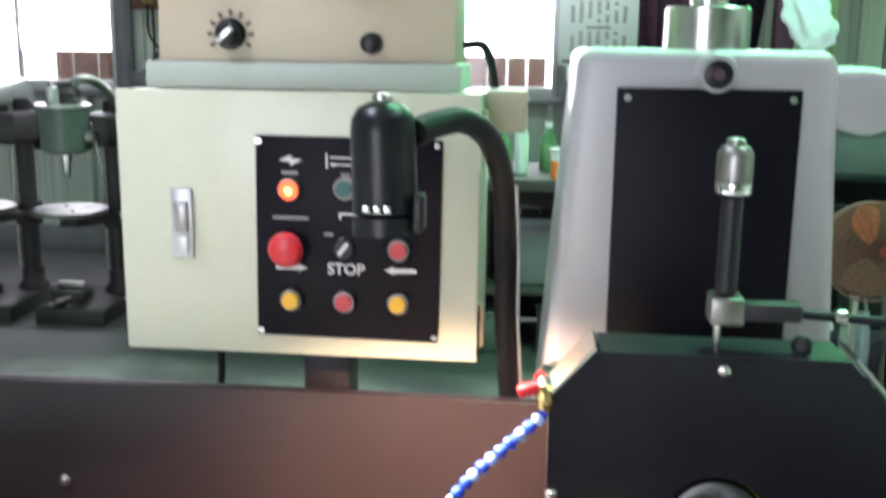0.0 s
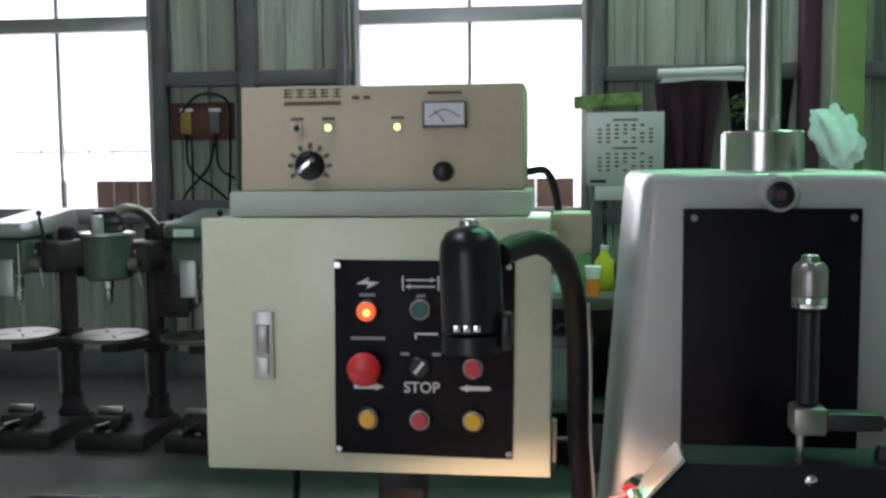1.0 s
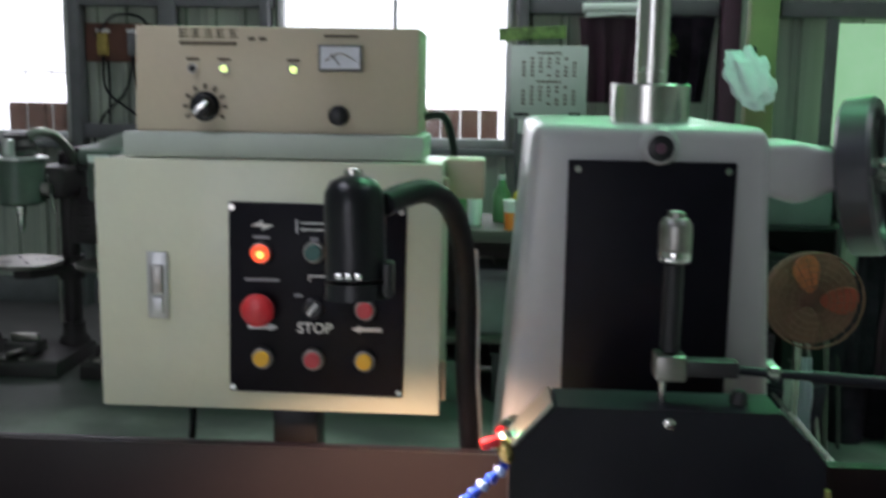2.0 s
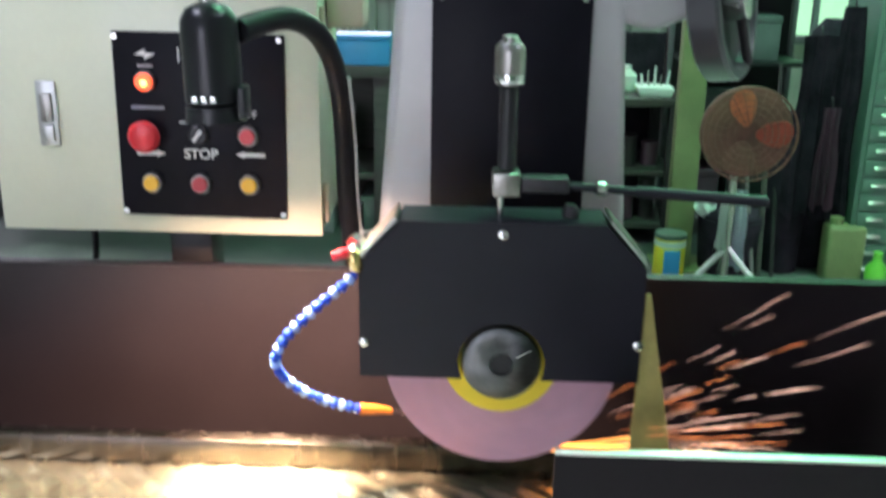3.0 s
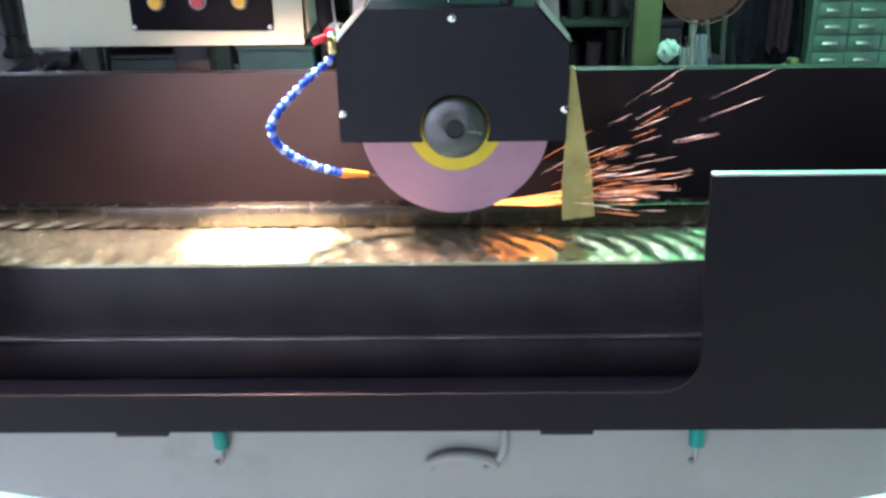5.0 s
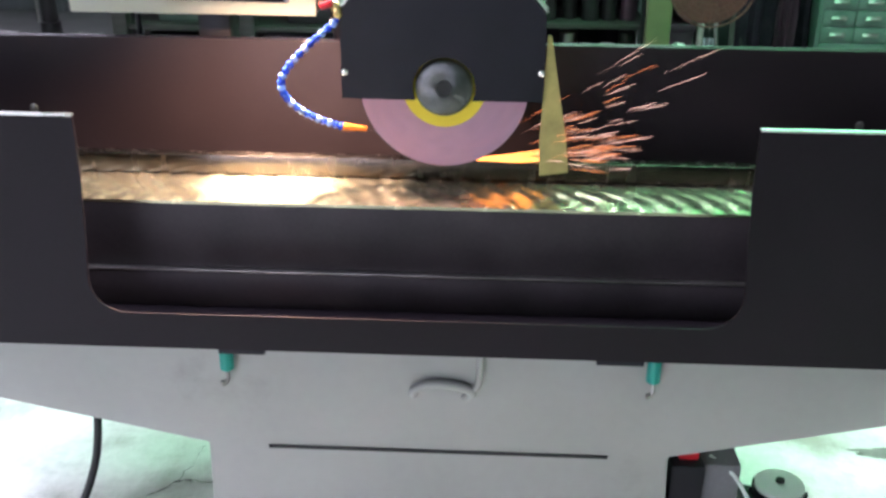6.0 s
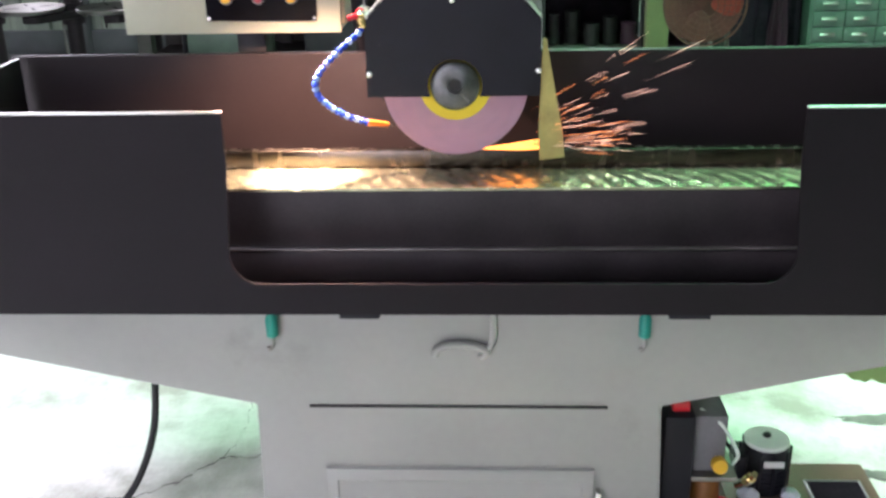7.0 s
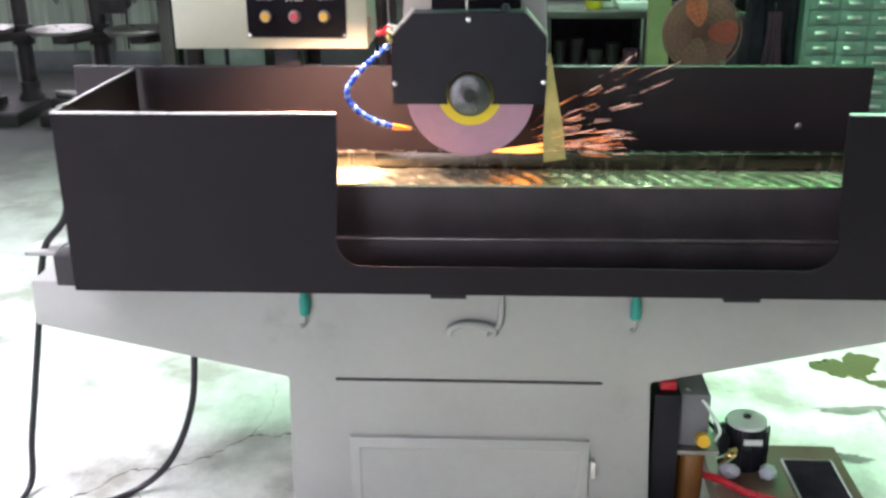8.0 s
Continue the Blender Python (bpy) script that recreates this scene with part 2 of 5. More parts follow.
M_bottle = mat("green_bottle_plastic", (0.12, 0.25, 0.12), 0.3, vary=0.15, bump=0.0)


def ground_metal(name, colour, rough):
    """Ground steel, wet with coolant."""
    return mat(name, colour, rough, 0.93, vary=0.25, scale=24, bump=0.05, fine=180)


M_chuck = ground_metal("wet_ground_steel", (0.54, 0.53, 0.37), 0.24)
M_work = mat("wet_workpiece_steel", (0.12, 0.10, 0.085), 0.26, 1.0, vary=0.3, scale=40, bump=0.1, aniso=(1, 1, 0.2))


# ---- mesh helpers ----
def add_box(bm, x0, x1, y0, y1, z0, z1, bevel=0.0, segs=2):
    r = bmesh.ops.create_cube(bm, size=1.0)
    bmesh.ops.transform(bm, verts=r["verts"], matrix=Matrix.Translation(((x0 + x1) / 2, (y0 + y1) / 2, (z0 + z1) / 2)) @ Matrix.Diagonal((x1 - x0, y1 - y0, z1 - z0, 1)))
    if bevel:
        es = list({e for v in r["verts"] for e in v.link_edges})
        bmesh.ops.bevel(bm, geom=es, offset=bevel, segments=segs, affect="EDGES", profile=0.5)
    return bm


def box(x0, x1, y0, y1, z0, z1, bevel=0.0, segs=2):
    return add_box(bmesh.new(), x0, x1, y0, y1, z0, z1, bevel, segs)


def add_lathe(bm, profile, at, axis=(0, 0, 1), n=32):
    """Turned body: profile rows of (radius, height) along the axis from the place at."""
    q = Vector((0, 0, 1)).rotation_difference(Vector(axis)).to_matrix().to_4x4()
    m = Matrix.Translation(at) @ q
    rings = []
    for r, h in profile:
        rings.append([bm.verts.new(m @ Vector((r * math.cos(a), r * math.sin(a), h))) for a in [2 * math.pi * k / n for k in range(n)]])
    for a, b in zip(rings, rings[1:]):
        for k in range(n):
            bm.faces.new((a[k], a[(k + 1) % n], b[(k + 1) % n], b[k]))
    bm.faces.new(list(reversed(rings[0])))
    bm.faces.new(rings[-1])
    return bm


def lathe(profile, at, axis=(0, 0, 1), n=32):
    return add_lathe(bmesh.new(), profile, at, axis, n)


def rod(a, b, r, n=16, chamfer=None):
    a, b = Vector(a), Vector(b)
    length = (b - a).length
    c = min(r * 0.25, length * 0.2) if chamfer is None else chamfer
    return lathe([(r - c, 0), (r, c), (r, length - c), (r - c, length)], a, b - a, n)


def prism(poly, axis, lo, hi, bevel=0.0, segs=2):
    """A polygon in the plane across the axis, drawn out from lo to hi. poly: (x, z) for axis y, (y, z) for x, (x, y) for z."""
    bm = bmesh.new()
    put = {"y": lambda p, h: (p[0], h, p[1]), "x": lambda p, h: (h, p[0], p[1]), "z": lambda p, h: (p[0], p[1], h)}[axis]
    a = [bm.verts.new(put(p, lo)) for p in poly]
    b = [bm.verts.new(put(p, hi)) for p in poly]
    n = len(poly)
    bm.faces.new(a)
    bm.faces.new(list(reversed(b)))
    for k in range(n):
        bm.faces.new((a[k], b[k], b[(k + 1) % n], a[(k + 1) % n]))
    bmesh.ops.recalc_face_normals(bm, faces=bm.faces[:])
    if bevel:
        es = [e for e in bm.edges if e.calc_face_angle(0) > 0.35]
        bmesh.ops.bevel(bm, geom=es, offset=bevel, segments=segs, affect="EDGES", profile=0.5)
    return bm


def smooth_path(points, steps=8):
    pts = [Vector(p) for p in points]
    pts = [2 * pts[0] - pts[1]] + pts + [2 * pts[-1] - pts[-2]]
    out = []
    for p0, p1, p2, p3 in zip(pts, pts[1:], pts[2:], pts[3:]):
        for k in range(steps):
            t = k / steps
            out.append(0.5 * (2 * p1 + (p2 - p0) * t + (2 * p0 - 5 * p1 + 4 * p2 - p3) * t * t + (3 * p1 - p0 - 3 * p2 + p3) * t ** 3))
    out.append(pts[-2])
    return out


def tube(points, r, n=12, steps=8, bm=None, ribs=0.0):
    bm = bm or bmesh.new()
    path = smooth_path(points, steps) if steps > 1 else [Vector(p) for p in points]
    rings, up = [], None
    for k, p in enumerate(path):
        d = (path[min(k + 1, len(path) - 1)] - path[max(k - 1, 0)]).normalized()
        if up is None:
            up = d.orthogonal().normalized()
        up = (up - d * up.dot(d)).normalized()
        side = d.cross(up)
        rr = r * (1 + ribs * (k % 2))
        rings.append([bm.verts.new(p + rr * (math.cos(a) * up + math.sin(a) * side)) for a in [2 * math.pi * j / n for j in range(n)]])
    for a, b in zip(rings, rings[1:]):
        for j in range(n):
            bm.faces.new((a[j], a[(j + 1) % n], b[(j + 1) % n], b[j]))
    bm.faces.new(list(reversed(rings[0])))
    bm.faces.new(rings[-1])
    return bm


def mesh_of(name, bm, material, smooth=True):
    bmesh.ops.recalc_face_normals(bm, faces=bm.faces[:])
    me = bpy.data.meshes.new(name)
    bm.to_mesh(me)
    bm.free()
    me.materials.append(material)
    if smooth:
        me.shade_smooth()
        me.set_sharp_from_angle(angle=radians(38))
    return me


def part(name, bm, material, parent, label="", m=None):
    ob = new(name, mesh_of(name, bm, material))
    ob.parent = parent
    if m is not None:
        ob.matrix_basis = m
    return tagged(ob, label)


def thing(name, label, category, at=(0, 0, 0), group="", kind=""):
    ob = new(name)
    ob.empty_display_size = 0.05
    ob.location = at
    return tagged(ob, label, category, group, kind)


def solid(name, bm, material, label="", category="", kind="", group=""):
    return tagged(new(name, mesh_of(name, bm, material)), label, category, group, kind)


def flat_text(words, size, at, material, parent, name="lettering", turn=0.0, bold=0.0):
    c = bpy.data.curves.new(name, "FONT")
    c.body, c.size, c.align_x, c.align_y, c.extrude, c.offset = words, size, "CENTER", "CENTER", 0.0004, bold
    tmp = new(name, c)
    dg = bpy.context.evaluated_depsgraph_get()
    me = bpy.data.meshes.new_from_object(tmp.evaluated_get(dg))
    bpy.data.objects.remove(tmp)
    me.materials.clear()
    me.materials.append(material)
    ob = new(name, me)
    ob.parent = parent
    ob.matrix_basis = pose(*at, 90, 0, turn)
    return ob


# ---- hall ----
WALL_Y = 5.86
HALL = (-6.5, 4.6, -7.0)   # left, right, front


def hall():
    x0, x1, y0 = HALL
    floor = solid("floor", box(x0, x1, y0, WALL_Y + 0.2, -0.12, 0.0), M_floor, "stained pale concrete floor, cracked, shade painted in towards the benches", kind="structure")
    # cracks: shallow dark grooves laid on the floor
    for pts in ([(-0.36, 0.38), (-0.53, 0.30), (-0.63, 0.28), (-0.70, 0.20), (-0.80, 0.115), (-0.92, 0.09), (-1.0, -0.02), (-1.2, -0.1)],
                [(-0.80, 0.115), (-0.86, 0.02), (-0.80, -0.06)], [(-0.63, 0.28), (-0.60, 0.42), (-0.62, 0.60)]):
        bm = bmesh.new()
        rnd = random.Random(5)
        path = [p + Vector((rnd.uniform(-0.006, 0.006), rnd.uniform(-0.007, 0.007), 0)) for p in smooth_path([(x, y, 0.0) for x, y in pts], 9)]
        w = [0.0009 + 0.0042 * rnd.random() ** 2 for _ in path]
        rows = [(bm.verts.new((p.x, p.y - w[k], 0.0015)), bm.verts.new((p.x, p.y + w[k], 0.0015))) for k, p in enumerate(path)]
        for a, b in zip(rows, rows[1:]):
            bm.faces.new((a[0], b[0], b[1], a[1]))
        part("crack", bm, M_crack, floor)
    for cx, cy, rx, ry, seed, wet in ((1.19, 0.78, 0.105, 0.115, 1, 0), (1.31, 0.66, 0.09, 0.05, 8, 0), (1.11, 0.50, 0.125, 0.027, 2, 1), (1.19, 0.44, 0.014, 0.07, 9, 1), (1.0, 0.235, 0.075, 0.030, 3, 1),
                                      (1.35, 0.38, 0.035, 0.07, 4, 1), (1.46, 0.60, 0.10, 0.05, 6, 0)):
        rnd = random.Random(seed)
        ph = [rnd.uniform(0, 6.28) for _ in range(4)]
        bm = bmesh.new()
        ring = []
        for k in range(72):
            a = 2 * math.pi * k / 72
            q = 0.82 + 0.22 * math.sin(2 * a + ph[0]) + 0.17 * math.sin(3 * a + ph[1]) + 0.10 * math.sin(7 * a + ph[2]) + 0.06 * math.sin(15 * a + ph[3]) + rnd.uniform(-0.03, 0.03)
            ring.append(bm.verts.new((cx + rx * math.cos(a) * q, cy + ry * math.sin(a) * q, 0.0018 + 0.0003 * (seed % 5))))
        bm.faces.new(ring)
        tagged(part("oil_puddle", bm, M_wet if wet else M_puddle, floor), "wet grey patch on the concrete" if wet else "olive oily puddle on the concrete")
    # back wall with two window openings, in lengths round them
    wins = ((-4.60, -3.14), (-1.70, -0.12))
    wall = thing("wall_north", "pale green corrugated sheet wall with steel girts", "wall", kind="structure")
    edges = [x0, *[v for w in wins for v in w], x1]
    for k, (a, b) in enumerate(zip(edges, edges[1:])):
        if k % 2 == 0:
            spans = ((0.0, 5.2),)
        else:
            spans = ((0.0, 1.16), (3.25, 5.2))
        for z0, z1 in spans:
            part("sheet", ribbed(a, b, WALL_Y, z0, z1), M_wall, wall)
    part("plinth", box(x0, x1, WALL_Y - 0.06, WALL_Y - 0.012, 0.0, 0.18, 0.006), M_girt, wall)
    for z, a, b in ((2.06, -3.12, -1.72), (2.04, -0.10, 1.22), (2.04, 1.62, x1), (1.20, x0, -4.62), (1.17, -3.12, -1.72), (1.10, -0.10, x1)):
        part("girt", box(a, b, WALL_Y - 0.11, WALL_Y - 0.012, z, z + 0.10, 0.006), M_girt, wall)
    for x, w, mt in ((-3.07, 0.07, M_girt), (-2.43, 0.11, M_girt), (-1.77, 0.06, M_girt), (-0.05, 0.07, M_girt), (1.295, 0.11, M_purple)):
        part("post", box(x - w / 2, x + w / 2, WALL_Y - 0.16, WALL_Y - 0.012, 0, 4.9, 0.006), mt, wall)
    part("post", box(1.355, 1.60, WALL_Y - 0.14, WALL_Y - 0.012, 0, 4.9, 0.006), M_wall, wall)
    for k, (a, b) in enumerate(wins):
        window(k + 1, a, b)
    # glowing sheets added above the line of sight, for green reflections on the steel
    panel = thing("window_3", "glowing green sheets added out of sight high in the wall round a pale one", "window", kind="structure")
    for a, b, mt in ((-0.10, 0.83, M_greenglow), (0.89, 1.22, M_paleglow), (1.28, 2.20, M_greenglow), (2.26, 3.20, M_greenglow)):
        part("sheet", box(a, b, WALL_Y - 0.065, WALL_Y - 0.050, 2.85, 4.2, 0.002), mt, panel)
    for x in (-0.13, 0.86, 1.25, 2.23, 3.23):
        part("jamb", box(x - 0.028, x + 0.028, WALL_Y - 0.20, WALL_Y - 0.165, 2.80, 4.23, 0.003), M_girt, panel)
    # the daylight on this wall sheet is put into its material as a faint glow
    low = thing("window_4", "pale green sheet low in the wall, its daylight put in as a glow", "window", kind="structure")
    part("sheet", box(1.98, 2.56, WALL_Y - 0.145, WALL_Y - 0.135, 0.86, 2.0, 0.002), M_lowglow, low)
    for x in (1.94, 2.60):
        part("jamb", box(x - 0.035, x + 0.035, WALL_Y - 0.16, WALL_Y - 0.115, 0.80, 2.03, 0.003), M_girt, low)
    part("transom", box(1.98, 2.56, WALL_Y - 0.16, WALL_Y - 0.115, 0.80, 0.855, 0.003), M_girt, low)
    rail = thing("outside_railing", "thin grey railing outside the window", "railing")
    part("bar", rod((-4.5, WALL_Y + 0.32, 1.62), (-3.2, WALL_Y + 0.32, 1.62), 0.006, 8), M_alu, rail)
    for k in range(7):
        part("stay", rod((-4.4 + 0.19 * k, WALL_Y + 0.33, 0.0), (-4.4 + 0.19 * k, WALL_Y + 0.33, 1.66), 0.005, 8), M_alu, rail)
    # other walls, roof with roof lights
    part_wall = lambda n, bm: solid(n, bm, M_wall, "pale green sheet wall", "wall", "structure")
    part_wall("wall_west", box(x0 - 0.15, x0, y0, WALL_Y + 0.2, 0, 5.2))
    part_wall("wall_east", box(x1, x1 + 0.15, y0, WALL_Y + 0.2, 0, 5.2))
    bm = box(x0, -4.1, y0 - 0.15, y0, 0, 5.2)
    add_box(bm, -1.1, x1, y0 - 0.15, y0, 0, 5.2)
    add_box(bm, -4.1, -1.1, y0 - 0.15, y0, 3.6, 5.2)
    part_wall("wall_south", bm)
    bm = bmesh.new()
    for xa, xb, ya, yb in ((x0, x1, y0, -2.5), (x0, -4.0, -2.5, 0.9), (-1.8, 1.8, -2.5, 0.9), (3.6, x1, -2.5, 0.9), (x0, x1, 0.9, 1.2), (x0, -0.1, 1.2, 2.6), (2.1, x1, 1.2, 2.6), (x0, x1, 2.6, 4.5), (x0, -2.2, 4.5, 5.6), (0.4, x1, 4.5, 5.6), (x0, x1, 5.6, WALL_Y + 0.2)):
        add_box(bm, xa, xb, ya, yb, 4.6, 4.68)
    solid("ceiling", bm, M_ceil, "sheet roof with roof light openings", kind="structure")
    solid("backdrop", box(-14, 12, WALL_Y + 3.4, WALL_Y + 3.5, -0.5, 9), M_glow, "white overcast sky beyond the windows", kind="structure")
    for a, b in ((-3.86, -3.16), (-0.92, -0.14)):
        t = thing("brick_pile", "brown clay blocks stacked outside the window", "bricks", (0, 0, 0))
        x = a + 0.02
        while x < b - 0.1:
            part("block", box(x, x + 0.128, WALL_Y + 0.45, WALL_Y + 0.65, 0.0, 1.425, 0.006), M_brown, t)
            x += 0.142


def ribbed(a, b, y, z0, z1):
    bm = bmesh.new()
    n = max(1, int((b - a) / 0.19))
    prof = []
    for k in range(n):
        x = a + (b - a) * k / n
        w = (b - a) / n
        prof += [(x, y), (x + w * 0.62, y), (x + w * 0.68, y - 0.034), (x + w * 0.88, y - 0.034), (x + w * 0.94, y)]
    prof.append((b, y))
    poly = prof + [(b, y + 0.05), (a, y + 0.05)]
    return prism(poly, "z", z0, z1)


def window(k, a, b):
    w = tagged(new("window_%d" % k), "aluminium sliding window against a bright sky", "window", kind="structure")
    z0, z1, zt = 1.16, 2.50, 3.25
    bm = bmesh.new()
    y0, y1 = WALL_Y - 0.05, WALL_Y + 0.06
    for x in (a + 0.02, b - 0.02):
        add_box(bm, x - 0.02, x + 0.02, y0, y1, z0, zt, 0.004)
    for z, h in ((z0 + 0.02, 0.03), (z1 + 0.01, 0.05), (zt - 0.02, 0.02)):
        add_box(bm, a + 0.04, b - 0.04, y0, y1, z - h, z + h, 0.004)
    part("window_frame", bm, M_alu, w)
    mid = (a + b) / 2
    part("window_sill", box(a - 0.03, b + 0.03, WALL_Y - 0.12, WALL_Y - 0.055, z0 - 0.06, z0 - 0.015, 0.006), M_girt, w)
    for x0, x1, za, zb in ((a + 0.045, mid, z0 + 0.055, z1 - 0.045), (mid, b - 0.045, z0 + 0.055, z1 - 0.045), (a + 0.045, mid, z1 + 0.065, zt - 0.045), (mid, b - 0.045, z1 + 0.065, zt - 0.045)):
        pane = part("pane", box(x0 + 0.014, x1 - 0.014, WALL_Y + 0.004, WALL_Y + 0.008, za + 0.002, zb - 0.002), M_glass, w)
        pane.visible_shadow = False
        part("sash_stile", box(x1 - 0.013 if x1 == mid else x0, x1 if x1 == mid else x0 + 0.013, WALL_Y - 0.01, WALL_Y + 0.02, za, zb, 0.002), M_alu, w)


# ---- the grinding machine: still parts ----
def machine_base():
    t = thing("machine_base", "pale grey painted cast base of a surface grinder", "machine base")
    top, wing, knee = 0.640, 0.53, 0.405
    poly = [(-0.99, wing), (-0.985, top), (0.985, top), (0.99, wing), (0.415, knee), (0.432, 0.0), (-0.422, 0.0), (-0.412, knee)]
    part("casting", prism(poly, "y", -0.12, 0.46, 0.008), M_base, t)
    part("table_way", box(-0.80, 0.80, -0.02, 0.26, top - 0.002, 0.6595, 0.006), M_dullsteel, t)
    part("seam", box(-0.301, 0.306, -0.1235, -0.119, 0.4025, 0.4075), M_hole, t)
    bm = bmesh.new()
    loops = [[bm.verts.new((x, y, z)) for x, z in ((-0.276 + d, 0.03 + d), (0.284 - d, 0.03 + d), (0.284 - d, 0.258 - d), (-0.276 + d, 0.258 - d))]
             for d, y in ((0.0, -0.1185), (0.001, -0.1290), (0.020, -0.1370), (0.024, -0.1370), (0.027, -0.1345))]
    for p, q in zip(loops, loops[1:]):
        for k in range(4):
            bm.faces.new((p[k], p[(k + 1) % 4], q[(k + 1) % 4], q[k]))
    bm.faces.new(loops[-1]), bm.faces.new(list(reversed(loops[0])))
    door = part("door", bm, M_base, t, "pressed steel door with a bevelled rim")
    part("hinge", box(0.287, 0.298, -0.145, -0.1215, 0.165, 0.212, 0.003), M_steel, door)
    part("hinge", box(0.287, 0.298, -0.145, -0.1215, 0.05, 0.097, 0.003), M_steel, door)
    part("cast_lug", tube([(-0.040, -0.124, 0.525), (-0.035, -0.128, 0.540), (-0.005, -0.130, 0.552), (0.040, -0.130, 0.548), (0.062, -0.128, 0.535), (0.050, -0.124, 0.520)], 0.0085, 10), M_base, t)
    part("cast_lug", tube([(0.062, -0.126, 0.538), (0.074, -0.128, 0.56), (0.076, -0.126, 0.634)], 0.007, 10), M_base, t)
    part("cable_bracket", box(-1.06, -0.985, 0.02, 0.10, 0.645, 0.655, 0.002), M_base, t)
    for x in (-0.361, 0.369):
        v = thing("oil_valve", "small teal plastic oil valve under the table edge", "valve", (x, -0.134, 0.60), "oil valves")
        part("body", lathe([(0.008, -0.03), (0.012, -0.026), (0.012, 0.012), (0.009, 0.016), (0.009, 0.032)], (0, 0, 0), (0, 0, 1), 16), M_teal, v)
        part("spout", tube([(0, 0, -0.028), (0.001, -0.004, -0.045), (-0.006, -0.008, -0.054), (-0.008, -0.009, -0.048)], 0.004, 8), M_dullsteel, v)
    b = thing("back_splash_guard", "black sheet metal splash guard behind the table", "splash guard")
    part("sheet", box(-1.0, 0.965, 0.300, 0.304, 0.64, 1.045), M_backsheet, b)
    part("folded_rim", box(-1.0, 0.965, 0.3045, 0.322, 1.038, 1.046, 0.002), M_tank, b)
    for x, z in ((-0.83, 0.90), (0.80, 0.90), (0.0, 0.90)):
        part("rivet", lathe([(0.009, 0), (0.008, 0.003), (0.004, 0.005)], (x, 0.2998, z), (0, -1, 0), 14), M_dullsteel, b)


def rounded(cx, cz, r, a0, a1, n=6):
    return [(cx + r * math.cos(radians(a0 + (a1 - a0) * k / n)), cz + r * math.sin(radians(a0 + (a1 - a0) * k / n))) for k in range(n + 1)]


# ---- the table and its tray, which travel along x ----
def rippled_slab(x0, x1, y0, y1, z0, z1):
    """A thin slab whose top stands in curved cross ripples, as the coolant runs off the ground face."""
    bm = bmesh.new()
    nx, ny = 620, 22
    top, low = [], []
    for j in range(ny + 1):
        y = y0 + (y1 - y0) * j / ny
        edge = min(1.0, j / 2.0)
        row = []
        for k in range(nx + 1):
            x = x0 + (x1 - x0) * k / nx
            wander = 0.020 * noise.noise(Vector((x * 7.0, y * 9.0, 0.3)))
            lean = x + 0.85 * y + 6.0 * y * y + wander
            swell = 0.55 + 0.45 * noise.noise(Vector((x * 4.0, y * 6.0, 5.0)))
            h = 0.0025 * swell * math.sin(2 * math.pi * lean / 0.043) + 0.0013 * noise.noise(Vector((x * 40.0, y * 40.0, 2.0)))
            row.append(bm.verts.new((x, y, z1 + h * edge)))
        top.append(row)
    for a, b in zip(top, top[1:]):
        for k in range(nx):
            bm.faces.new((a[k], a[k + 1], b[k + 1], b[k]))
    rim = top[0] + [r[-1] for r in top[1:]] + top[-1][-2::-1] + [r[0] for r in top[-2:0:-1]]
    foot = [bm.verts.new((v.co.x, v.co.y, z0)) for v in rim]
    n = len(rim)
    for k in range(n):
        bm.faces.new((rim[k], foot[k], foot[(k + 1) % n], rim[(k + 1) % n]))
    bm.faces.new(list(reversed(foot)))
    return bm


